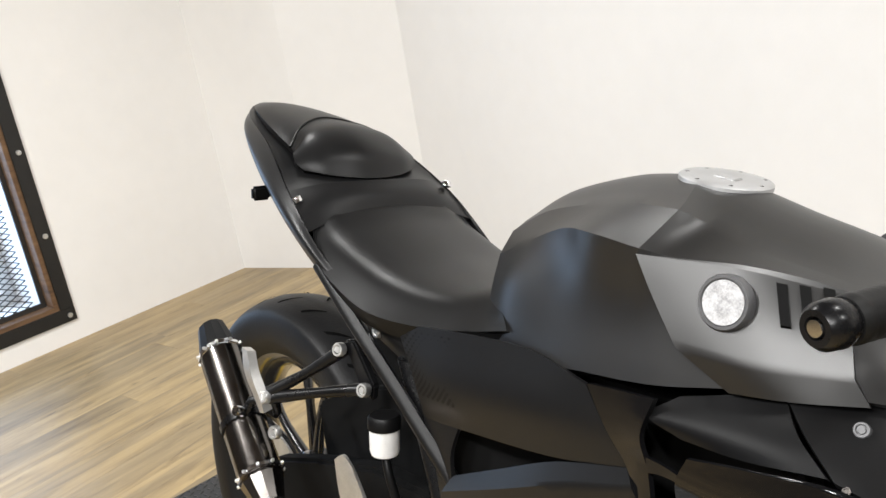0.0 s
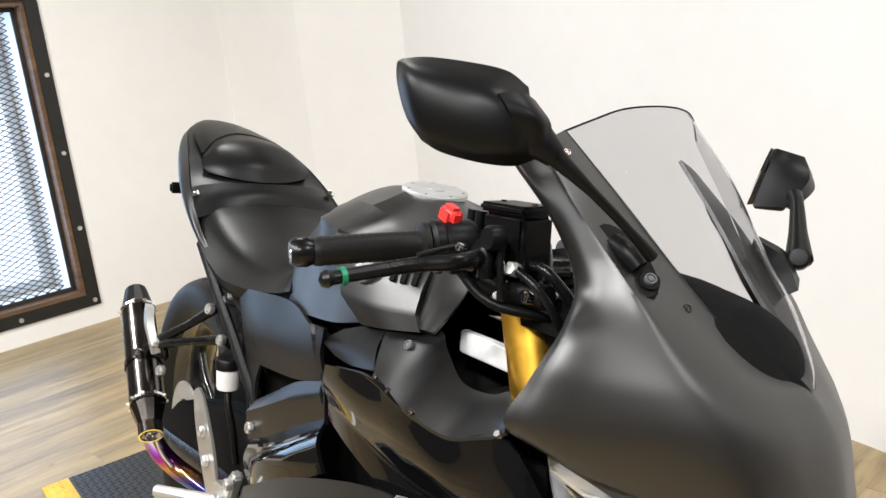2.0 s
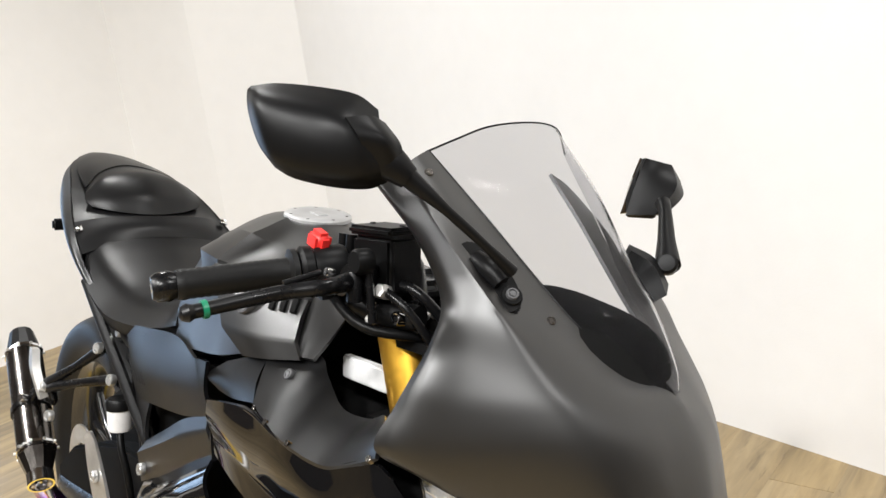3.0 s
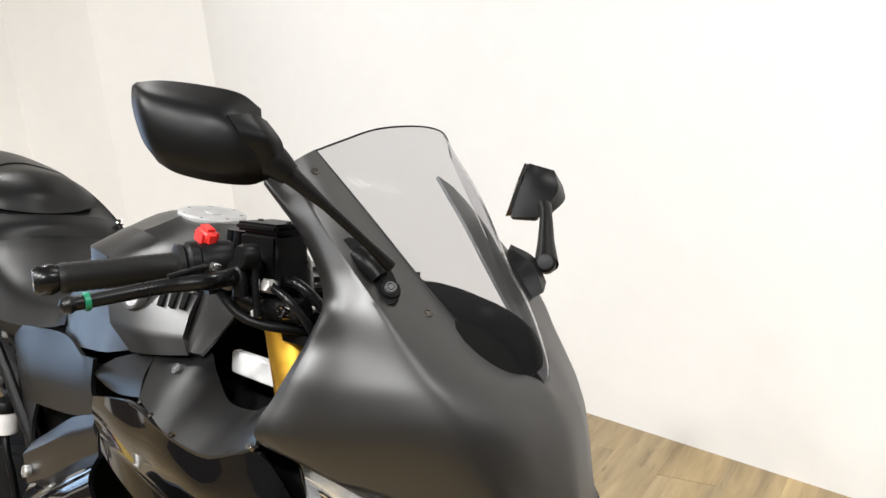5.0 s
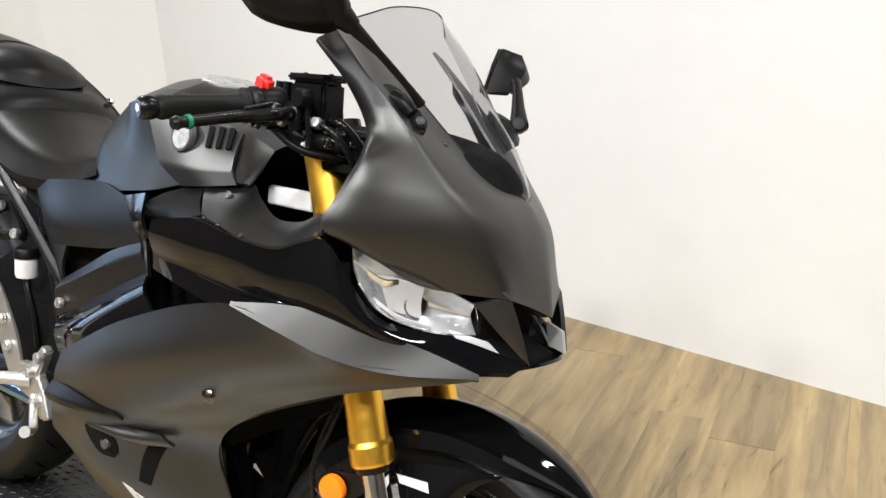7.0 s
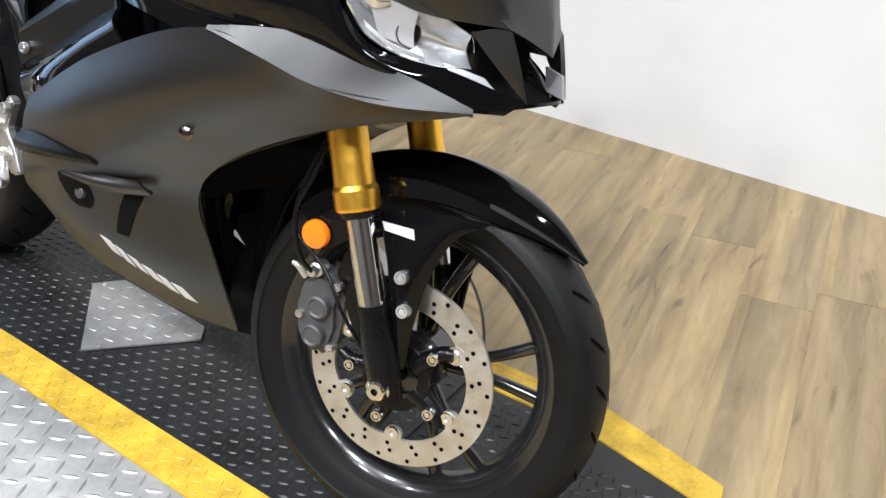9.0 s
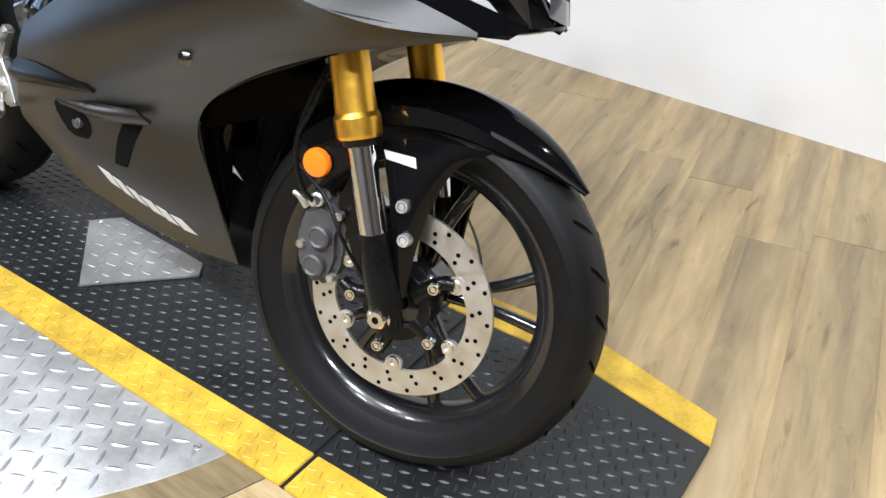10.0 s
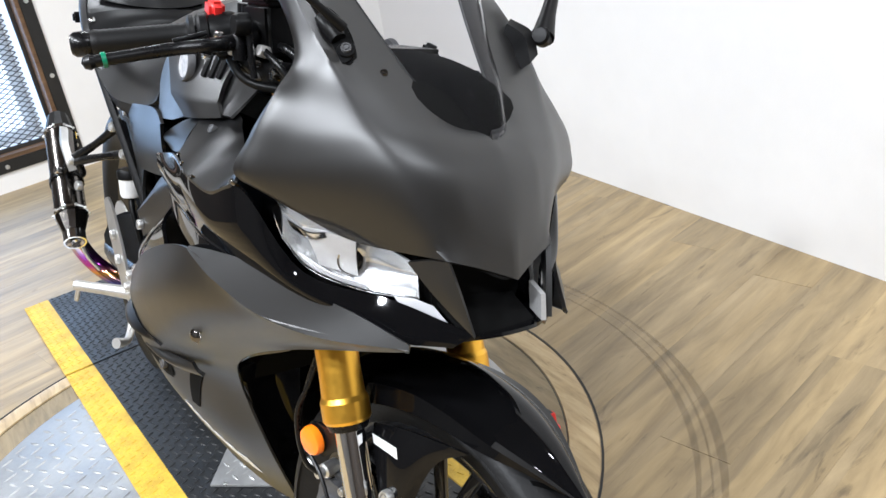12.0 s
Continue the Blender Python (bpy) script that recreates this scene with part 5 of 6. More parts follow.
cap = part("filler_cap", turned([(0, 0.002), (0.022, 0.002), (0.030, 0.003), (0.046, 0.003), (0.057, 0.0022), (0.060, 0.000), (0.060, -0.006), (0, -0.006)], 40), CAPM, bike, "round brushed-metal filler cap", m=capm)
for k in range(7):
    a = 2 * math.pi * k / 7
    bolt(cap, tuple(capm @ Vector((0.05 * math.cos(a), 0.05 * math.sin(a), 0.0026))), (0, 0, 1), 0.0024, "cap_screw", CANDARK, 0.0003)
part("keyhole_cover", block(0.03, 0.02, 0.003, capm @ Matrix.Translation((0.002, 0, 0.0025)), 0.001), CAPM, cap)
for s in (-1, 1):
    em = part("emblem", turned([(0, 0.002), (0.0185, 0.002), (0.0195, 0.0035), (0.0215, 0.0035), (0.023, 0.001), (0.023, -0.006), (0, -0.006)], 36, along((0.256, s * 0.1590, 0.890), (0.262, s * 0.34, 0.925))), GREYCAST, bike, "round dark-rimmed emblem with a plain face")
    part("emblem_face", turned([(0, 0.0028), (0.018, 0.0028), (0.018, 0.001), (0, 0.001)], 30, along((0.256, s * 0.1590, 0.890), (0.262, s * 0.34, 0.925))), FACE, em, "dappled silver emblem face")
    # dark strips paint the shade in three slots
    for k in range(3):
        part("tank_slot", skin([[(0.284 + k * 0.016, s * (0.1340 - k * 0.0052), 0.9075), (0.292 + k * 0.016, s * (0.1315 - k * 0.0052), 0.9065)], [(0.300 + k * 0.016, s * (0.1535 - k * 0.0048), 0.880), (0.307 + k * 0.016, s * (0.1515 - k * 0.0048), 0.880)]], 0.004, 3, (0, s, 0.5)), DARK, bike)

# seats and tail
ST = sym([[(-0.412, -0.138, 0.868), (-0.415, -0.10, 0.884), (-0.418, 0, 0.890)],
          [(-0.370, -0.158, 0.826), (-0.368, -0.115, 0.858), (-0.366, 0, 0.864)],
          [(-0.27, -0.157, 0.782), (-0.265, -0.112, 0.822), (-0.262, 0, 0.829)],
          [(-0.17, -0.143, 0.776), (-0.165, -0.10, 0.812), (-0.162, 0, 0.819)],
          [(-0.09, -0.130, 0.785), (-0.09, -0.088, 0.826), (-0.088, 0, 0.834)],
          [(-0.018, -0.128, 0.802), (-0.05, -0.108, 0.826), (-0.080, 0, 0.842)]])
sg = sheet([[(x, y * (1.05 if 0.05 < abs(y) < 0.13 else 1.0), z) for x, y, z in r] for r in ST], 8, (), (1, 3))
for k in range(6):   # a tight but soft shoulder along both sides
    sg[1:-1, 1:-1] = 0.5 * sg[1:-1, 1:-1] + 0.25 * (sg[1:-1, 2:] + sg[1:-1, :-2])
part("rider_seat", shell(sg, 0.02, (0, 0, 1)), VINYL, bike, "black vinyl rider seat")
edge = curve([r[0] for r in ST], 4)
both("seat_base", [[tuple(p) for p in edge[::4]], [(x, y + 0.008, z - 0.022) for x, y, z in edge[::4]]], PLASTIC, 0.004, "", 4)
PS = sym([[(-0.490, -0.104, 0.942), (-0.464, -0.060, 0.932), (-0.449, 0, 0.926)],
          [(-0.502, -0.112, 0.954), (-0.481, -0.067, 0.962), (-0.470, 0, 0.967)],
          [(-0.514, -0.108, 0.966), (-0.517, -0.068, 0.991), (-0.522, 0, 1.000)],
          [(-0.530, -0.102, 0.973), (-0.562, -0.062, 1.003), (-0.592, 0, 1.014)],
          [(-0.62, -0.090, 1.004), (-0.65, -0.050, 1.022), (-0.67, 0, 1.029)],
          [(-0.72, -0.062, 1.027), (-0.735, -0.035, 1.036), (-0.74, 0, 1.039)],
          [(-0.80, -0.025, 1.035), (-0.803, -0.012, 1.039), (-0.805, 0, 1.040)]])
part("pillion_seat", skin(PS, 0.012, 7, (0, 0, 1)), VINYL, bike, "black vinyl pillion seat with a seam")
seam = curve([(-0.533, -0.102, 0.975), (-0.566, -0.061, 1.0045), (-0.597, 0, 1.015), (-0.566, 0.061, 0.998), (-0.533, 0.102, 0.966)], 3)
part("seat_seam", tube([tuple(p) for p in seam], 0.0022, 3, 8), PLASTIC, bike)
both("tail_side", [[(-0.20, -0.122, 0.705), (-0.21, -0.130, 0.735), (-0.222, -0.126, 0.762)],
                   [(-0.31, -0.140, 0.765), (-0.32, -0.152, 0.795), (-0.345, -0.150, 0.822)],
                   [(-0.42, -0.150, 0.835), (-0.43, -0.162, 0.870), (-0.452, -0.148, 0.905)],
                   [(-0.56, -0.128, 0.905), (-0.565, -0.140, 0.940), (-0.575, -0.118, 0.978)],
                   [(-0.70, -0.080, 0.968), (-0.708, -0.092, 0.995), (-0.715, -0.076, 1.016)],
                   [(-0.805, -0.028, 1.005), (-0.812, -0.030, 1.022), (-0.815, -0.020, 1.034)]], COVER, 0.004, "matte dark-grey tail panel", 6)
part("tail_bridge", skin(sym([[(-0.472, -0.146, 0.915), (-0.455, -0.09, 0.924), (-0.442, 0, 0.924)], [(-0.440, -0.152, 0.892), (-0.43, -0.09, 0.905), (-0.42, 0, 0.905)], [(-0.405, -0.150, 0.864), (-0.408, -0.09, 0.878), (-0.41, 0, 0.880)]]), 0.004, 6, (0, 0, 1)), COVER, bike)
part("tail_deck", skin(sym([[(-0.472, -0.146, 0.915), (-0.458, -0.09, 0.922), (-0.447, 0, 0.922)], [(-0.51, -0.132, 0.942), (-0.51, -0.08, 0.944), (-0.51, 0, 0.946)], [(-0.575, -0.118, 0.976), (-0.58, -0.06, 0.978), (-0.58, 0, 0.978)], [(-0.715, -0.076, 1.016), (-0.715, -0.04, 1.016), (-0.715, 0, 1.016)], [(-0.815, -0.020, 1.034), (-0.816, -0.01, 1.034), (-0.816, 0, 1.034)]]), 0.004, 5, (0, 0, 1)), COVER, bike)
part("tail_underside", skin(sym([[(-0.20, -0.120, 0.705), (-0.2, -0.06, 0.70), (-0.2, 0, 0.70)], [(-0.42, -0.146, 0.835), (-0.42, -0.07, 0.82), (-0.42, 0, 0.82)], [(-0.56, -0.124, 0.905), (-0.56, -0.06, 0.89), (-0.56, 0, 0.89)], [(-0.805, -0.026, 1.005), (-0.805, -0.012, 1.0), (-0.805, 0, 1.0)]]), 0.004, 5, (0, 0, -1)), PLASTIC, bike)
for s in (-1, 1):
    bolt(bike, (-0.452, s * 0.140, 0.905), (-0.2, s * 0.3, 0.9), 0.008, "tail_bolt", CHROME, 0.004)
part("helmet_hook", block(0.012, 0.03, 0.022, Matrix.Translation((-0.56, -0.142, 0.905)), 0.004), PLASTIC, bike)
# under-seat side cover with its open triangle
def strip(rows, name, material=COVER, thick=0.008, label="", n=5):
    return both(name, rows, material, thick, label, n)


strip([[(-0.217, -0.138, 0.770), (-0.10, -0.146, 0.786), (0.026, -0.150, 0.797), (0.121, -0.165, 0.787)], [(-0.17, -0.148, 0.715), (-0.09, -0.158, 0.726), (0.02, -0.164, 0.742), (0.150, -0.171, 0.755)], [(-0.145, -0.149, 0.665), (-0.080, -0.153, 0.676), (0.070, -0.162, 0.698), (0.178, -0.172, 0.726)]], "side_cover", COVER, 0.005, "matte dark-grey side cover under the seat")
strip([[(-0.148, -0.149, 0.668), (-0.115, -0.151, 0.672), (-0.078, -0.153, 0.677)], [(-0.125, -0.152, 0.625), (-0.108, -0.154, 0.632), (-0.088, -0.156, 0.645)], [(-0.102, -0.157, 0.560), (-0.096, -0.158, 0.585), (-0.084, -0.159, 0.616)]], "side_cover_leg", COVER, 0.005)
both("side_cover_rail", [[(-0.084, -0.157, 0.618), (0.00, -0.160, 0.658), (0.085, -0.165, 0.698), (0.178, -0.173, 0.727)], [(-0.090, -0.169, 0.600), (0.01, -0.174, 0.643), (0.105, -0.177, 0.685), (0.188, -0.180, 0.714)], [(-0.096, -0.162, 0.551), (0.02, -0.168, 0.600), (0.12, -0.173, 0.648), (0.203, -0.177, 0.688)]], COVER, 0.006, "", 5, rb=(1,))
both("frame_strip", [[(0.123, -0.166, 0.789), (0.165, -0.176, 0.797), (0.215, -0.190, 0.806)], [(0.150, -0.172, 0.757), (0.172, -0.178, 0.762), (0.200, -0.187, 0.768)], [(0.180, -0.175, 0.726), (0.192, -0.179, 0.730), (0.208, -0.184, 0.736)], [(0.200, -0.179, 0.684), (0.207, -0.182, 0.683), (0.216, -0.185, 0.684)]], FRAMEM, 0.005, "gloss black frame cover strip", 5)
both("frame_strip", [[(0.190, -0.180, 0.748), (0.225, -0.190, 0.752), (0.262, -0.202, 0.752)], [(0.196, -0.181, 0.732), (0.222, -0.189, 0.742), (0.250, -0.197, 0.746)]], FRAMEM, 0.004, "gloss black frame cover strip", 4)
both("subframe_rail", [[(-0.369, -0.152, 0.832), (-0.288, -0.152, 0.768), (-0.201, -0.152, 0.706), (-0.138, -0.152, 0.658), (-0.078, -0.152, 0.613), (-0.049, -0.152, 0.569)], [(-0.378, -0.16, 0.821), (-0.296, -0.16, 0.757), (-0.209, -0.16, 0.695), (-0.146, -0.16, 0.647), (-0.088, -0.16, 0.603), (-0.061, -0.16, 0.561)], [(-0.387, -0.152, 0.81), (-0.304, -0.152, 0.746), (-0.217, -0.152, 0.684), (-0.154, -0.152, 0.636), (-0.098, -0.152, 0.593), (-0.073, -0.152, 0.553)]], COVER, 0.008, "black subframe rail", 5)
# fine honeycomb relief on the cover
hx, hf = [], []
sg = sheet([[(-0.217, -0.138, 0.770), (-0.10, -0.146, 0.786)], [(-0.17, -0.148, 0.712), (-0.09, -0.158, 0.716)], [(-0.145, -0.149, 0.665), (-0.025, -0.161, 0.693)]], 16)
for i in range(2, 22):
    for j in range(1, 9):
        c = sg[i, j * 2 - (i % 2)] + np.array((0, -0.0004, 0))
        k = len(hx)
        hx += [tuple(c + np.array((0.0026 * math.cos(q * math.pi / 3), -0.0002, 0.0018 * math.sin(q * math.pi / 3)))) for q in range(6)]
        hf.append(tuple(range(k, k + 6)))
hp = part("honeycomb_relief", raw(hx, hf), VINYL, bike)
hp["kind"] = "stuff"
for p in ((-0.262, -0.134, 0.748), (-0.066, -0.172, 0.582)):
    bolt(bike, p, (0, -1, 0.15), 0.009, "cover_bolt", STEEL, 0.005)
both("lower_gloss_cover", [[(-0.085, -0.161, 0.556), (0.02, -0.167, 0.602), (0.12, -0.173, 0.650), (0.205, -0.178, 0.688)], [(-0.078, -0.176, 0.530), (0.025, -0.196, 0.572), (0.135, -0.205, 0.622), (0.235, -0.205, 0.672)], [(-0.06, -0.176, 0.492), (0.03, -0.202, 0.525), (0.15, -0.212, 0.585), (0.275, -0.215, 0.650)]], GLOSS, 0.005, "gloss black engine side cover", 6)
# added black slab that stands in for the shaded space behind the covers
part("inner_bodywork", slab([(-0.20, 0.69), (-0.08, 0.745), (0.08, 0.772), (0.20, 0.775), (0.32, 0.76), (0.34, 0.62), (0.20, 0.46), (0.0, 0.40), (-0.10, 0.40), (-0.135, 0.56)], 0.24, side(0.12), 0.01), DARK, bike, "black fill for the shaded interior behind the covers")
# matte inner cover by the steering head
both("inner_cover", [[(0.306, -0.154, 0.832), (0.372, -0.131, 0.839), (0.402, -0.137, 0.822), (0.450, -0.150, 0.803), (0.500, -0.153, 0.806), (0.545, -0.167, 0.824), (0.588, -0.200, 0.830)],
                     [(0.338, -0.182, 0.814), (0.385, -0.173, 0.816), (0.422, -0.173, 0.809), (0.464, -0.186, 0.798), (0.517, -0.189, 0.799), (0.565, -0.196, 0.819), (0.600, -0.212, 0.825)],
                     [(0.375, -0.210, 0.799), (0.415, -0.219, 0.797), (0.455, -0.2265, 0.7925), (0.490, -0.2265, 0.788), (0.535, -0.2245, 0.788), (0.580, -0.222, 0.803), (0.606, -0.2195, 0.815)]], COVER, 0.004, "matte inner fairing cover", 6, (0, -1, 0.5))
bolt(bike, (0.371, -0.1655, 0.822), (0.1, -0.8, 0.5), 0.006, "cover_bolt", GREYCAST, 0.003)
for p in ((0.385, -0.214, 0.798), (0.425, -0.222, 0.796), (0.475, -0.226, 0.791), (0.598, -0.220, 0.812)):
    bolt(bike, p, (0, -0.8, 0.6), 0.0032, "trim_clip", CANDARK, 0.001)
both("air_scoop", [[(0.225, -0.168, 0.806), (0.265, -0.166, 0.818), (0.308, -0.155, 0.830)], [(0.205, -0.184, 0.788), (0.260, -0.186, 0.796), (0.335, -0.184, 0.812)], [(0.240, -0.186, 0.778), (0.300, -0.196, 0.784), (0.368, -0.206, 0.798)]], PLASTIC, 0.005, "black air scoop lip", 5)
# added black sheet that keeps the space inside the cheek in shade
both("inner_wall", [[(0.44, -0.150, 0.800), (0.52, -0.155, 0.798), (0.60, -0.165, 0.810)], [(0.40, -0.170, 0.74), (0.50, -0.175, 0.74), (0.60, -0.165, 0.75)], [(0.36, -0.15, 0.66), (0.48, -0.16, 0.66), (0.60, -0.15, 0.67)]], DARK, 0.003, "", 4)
part("fork_label_plate", block(0.090, 0.012, 0.025, Matrix.Translation((0.415, -0.094, 0.821)), 0.002), WHITEP, bike, "pale radiator bracket behind the fork")

# engine and dark inner mass
part("engine", joined([block(0.36, 0.26, 0.26, Matrix.Translation((0.02, 0, 0.42)), 0.05), block(0.22, 0.22, 0.26, Matrix.Translation((0.16, 0, 0.56)) @ Matrix.Rotation(0.3, 4, "Y"), 0.04), turned([(0, 0.17), (0.08, 0.168), (0.095, 0.15), (0.095, 0.1), (0, 0.1)], 36, Matrix.Translation((0.0, 0, 0.42)) @ AXLE)]), BLACKMETAL, bike, "black engine block")
part("airbox", block(0.55, 0.20, 0.16, Matrix.Translation((0.16, 0, 0.72)), 0.05), DARK, bike)
part("radiator", block(0.05, 0.30, 0.30, Matrix.Translation((0.33, 0, 0.58)) @ Matrix.Rotation(0.25, 4, "Y"), 0.01), DARK, bike, "black radiator")
part("battery_box", block(0.30, 0.18, 0.16, Matrix.Translation((-0.24, 0, 0.68)) @ Matrix.Rotation(0.35, 4, "Y"), 0.03), DARK, bike)
part("swingarm_plate", slab([(-0.70, 0.385), (-0.60, 0.45), (-0.45, 0.50), (-0.30, 0.54), (-0.17, 0.55), (-0.10, 0.44), (-0.12, 0.36), (-0.38, 0.31), (-0.70, 0.315)], 0.035, side(-0.092), 0.006), DARK, bike, "black swingarm side")
part("chain_case", slab([(-0.52, 0.56), (-0.40, 0.62), (-0.26, 0.66), (-0.16, 0.66), (-0.14, 0.52), (-0.32, 0.50), (-0.50, 0.47)], 0.02, side(-0.06), 0.005), DARK, bike, "black inner guard before the rear wheel")
both("frame_rail", [[(-0.235, -0.118, 0.72), (-0.17, -0.126, 0.60), (-0.11, -0.134, 0.47), (-0.075, -0.14, 0.36)], [(-0.215, -0.136, 0.72), (-0.15, -0.146, 0.60), (-0.09, -0.154, 0.47), (-0.055, -0.158, 0.36)], [(-0.185, -0.122, 0.72), (-0.12, -0.132, 0.60), (-0.06, -0.140, 0.47), (-0.03, -0.144, 0.36)]], BLACKMETAL, 0.012, "black steel frame rail", 6)

# swingarm, shock, foot gear
for s in (-1, 1):
    part("swingarm", tube([(-0.10, s * 0.085, 0.40), (-0.30, s * 0.095, 0.385), (-0.65, s * 0.10, 0.345), (RA.x - 0.02, s * 0.10, RA.z)], [0.045, 0.042, 0.034, 0.028], 6, 16), BLACKMETAL, bike, "black swingarm")
part("shock", tube([(-0.18, 0, 0.42), (-0.24, 0, 0.62)], 0.035, 4, 18), BLACKMETAL, bike)
part("hugger", skin([[(-0.54, -0.05, 0.61), (-0.52, 0, 0.63), (-0.54, 0.05, 0.61)], [(-0.455, -0.06, 0.52), (-0.435, 0, 0.53), (-0.455, 0.06, 0.52)], [(-0.42, -0.06, 0.38), (-0.405, 0, 0.39), (-0.42, 0.06, 0.38)]], 0.004, 5, (1, 0, 0)), PLASTIC, bike)
# right foot gear
part("heel_guard", skin([[(-0.298, -0.186, 0.572), (-0.282, -0.183, 0.582), (-0.266, -0.180, 0.572)], [(-0.290, -0.186, 0.530), (-0.262, -0.183, 0.530), (-0.234, -0.180, 0.530)], [(-0.272, -0.186, 0.490), (-0.240, -0.183, 0.490), (-0.208, -0.180, 0.492)], [(-0.246, -0.186, 0.450), (-0.220, -0.183, 0.448), (-0.192, -0.180, 0.448)], [(-0.222, -0.186, 0.415), (-0.205, -0.183, 0.412), (-0.186, -0.180, 0.412)]], 0.005, 6), CAST, bike, "polished heel guard plate")
for p in ((-0.248, -0.187, 0.515), (-0.228, -0.187, 0.470)):
    bolt(bike, p, (0, -1, 0), 0.010, "guard_bolt", STEEL, 0.004)
part("foot_peg", tube([(-0.150, -0.180, 0.425), (-0.190, -0.222, 0.428), (-0.236, -0.266, 0.430)], [0.014, 0.011, 0.010], 5, 14), CAST, bike, "silver foot peg")
part("peg_feeler", tube([(-0.230, -0.262, 0.428), (-0.240, -0.268, 0.398)], 0.005, 3, 10), CAST, bike)
part("peg_bracket", slab([(-0.21, 0.40), (-0.15, 0.39), (-0.11, 0.36), (-0.085, 0.37), (-0.10, 0.41), (-0.12, 0.44), (-0.09, 0.49), (-0.105, 0.50), (-0.15, 0.455), (-0.19, 0.45)], 0.018, side(-0.168), 0.004), CAST, bike, "cast aluminium peg bracket")
part("brake_pedal", tube([(-0.125, -0.188, 0.405), (-0.105, -0.20, 0.375), (-0.075, -0.215, 0.365), (-0.058, -0.237, 0.372)], [0.008, 0.007, 0.007, 0.010], 5, 12), CAST, bike, "silver brake pedal")
for p in ((-0.135, -0.19, 0.445), (-0.10, -0.19, 0.480), (-0.115, -0.19, 0.395)):
    bolt(bike, p, (0, -1, 0), 0.010, "bracket_bolt", CAST, 0.008)
res = part("brake_reservoir", turned([(0, 0), (0.018, 0), (0.020, 0.006), (0.020, 0.036), (0, 0.036)], 24, Matrix.Translation((-0.236, -0.146, 0.590))), WHITEP, bike, "white brake fluid cup")
part("reservoir_cap", turned([(0, 0.036), (0.022, 0.036), (0.022, 0.05), (0.019, 0.054), (0, 0.054)], 24, Matrix.Translation((-0.236, -0.146, 0.590))), PLASTIC, res, "black screw cap")
part("reservoir_hose", tube([(-0.236, -0.146, 0.592), (-0.222, -0.150, 0.565), (-0.21, -0.145, 0.52), (-0.22, -0.135, 0.46)], 0.006, 6, 10), PLASTIC, bike)
part("hanger_arm", tube([(-0.340, -0.138, 0.706), (-0.385, -0.172, 0.668), (-0.432, -0.208, 0.634)], [0.010, 0.0075, 0.010], 5, 12), BLACKMETAL, bike, "black exhaust hanger arm")
part("hanger_arm", tube([(-0.288, -0.134, 0.661), (-0.36, -0.172, 0.645), (-0.432, -0.208, 0.626)], [0.010, 0.0075, 0.010], 5, 12), BLACKMETAL, bike, "black exhaust hanger arm")
part("hanger_plate", slab([(-0.35, 0.715), (-0.325, 0.722), (-0.278, 0.668), (-0.282, 0.645), (-0.305, 0.650)], 0.012, side(-0.122), 0.003), BLACKMETAL, bike)
for p in ((-0.341, -0.145, 0.7065), (-0.289, -0.141, 0.661), (-0.430, -0.217, 0.630), (-0.418, -0.21, 0.578)):
    bolt(bike, p, (0.25, -1, 0.25), 0.010, "hanger_bolt", STEEL, 0.006)
part("passenger_peg", skin([[(-0.486, -0.222, 0.692), (-0.470, -0.222, 0.690)], [(-0.470, -0.228, 0.660), (-0.448, -0.228, 0.660)], [(-0.448, -0.226, 0.628), (-0.430, -0.226, 0.630)], [(-0.440, -0.222, 0.605), (-0.426, -0.222, 0.608)]], 0.014, 5), CAST, bike, "folded silver passenger peg")


# exhaust
CB, CT = Vector((-0.425, -0.231, 0.509)), Vector((-0.640, -0.202, 0.686))
cm = along(CB, CT)
CL = (CT - CB).length
ex = new("exhaust")
ex.parent = bike


def oct_tube(r0, r1, z0, z1, m, squash=1.08, n=28):
    v = []
    for r, z in ((r0, z0), (r1, z1)):
        for k in range(n):
            a = 2 * math.pi * (k + 0.5) / n
            v.append((r * math.cos(a), r * squash * math.sin(a), z))
    f = [(k, (k + 1) % n, n + (k + 1) % n, n + k) for k in range(n)] + [tuple(range(n)), tuple(range(n, 2 * n))]
    bm = raw(v, f)
    bmesh.ops.bevel(bm, geom=[e for e in bm.edges if len(e.link_faces) == 2 and e.calc_face_angle(0) > 1.0], offset=0.003, segments=2, affect="EDGES", clamp_overlap=True)
    bmesh.ops.transform(bm, matrix=m, verts=bm.verts)
    return bm


part("can_body", oct_tube(0.0325, 0.0325, 0.0, CL * 0.80, cm, 1.12, 12), CANDARK, ex, "dark chrome muffler can", 40)
part("end_cap", oct_tube(0.0325, 0.021, CL * 0.80, CL * 1.0, cm, 1.12, 12), PLASTIC, ex, "black muffler end cap", 20)
part("outlet", turned([(0.012, CL * 0.985), (0.017, CL * 0.985), (0.017, CL * 1.004), (0.012, CL * 1.004)], 24, cm, True), STEEL, ex)
for z in (0.003, CL * 0.785):
    part("can_band", oct_tube(0.0342, 0.0342, z, z + 0.011, cm, 1.12, 12), CHROME, ex, "riveted chrome band", 20)
    for k in range(10):
        a = 2 * math.pi * k / 10
        bolt(ex, tuple(cm @ Vector((0.0332 * math.cos(a), 0.0372 * math.sin(a), z + 0.0055))), tuple(cm.to_3x3() @ Vector((math.cos(a), math.sin(a), 0))), 0.0026, "rivet", STEEL, 0.004)
part("can_clamp", oct_tube(0.0350, 0.0350, CL * 0.31, CL * 0.37, cm, 1.12, 16), BLACKMETAL, ex, "black muffler clamp", 25)
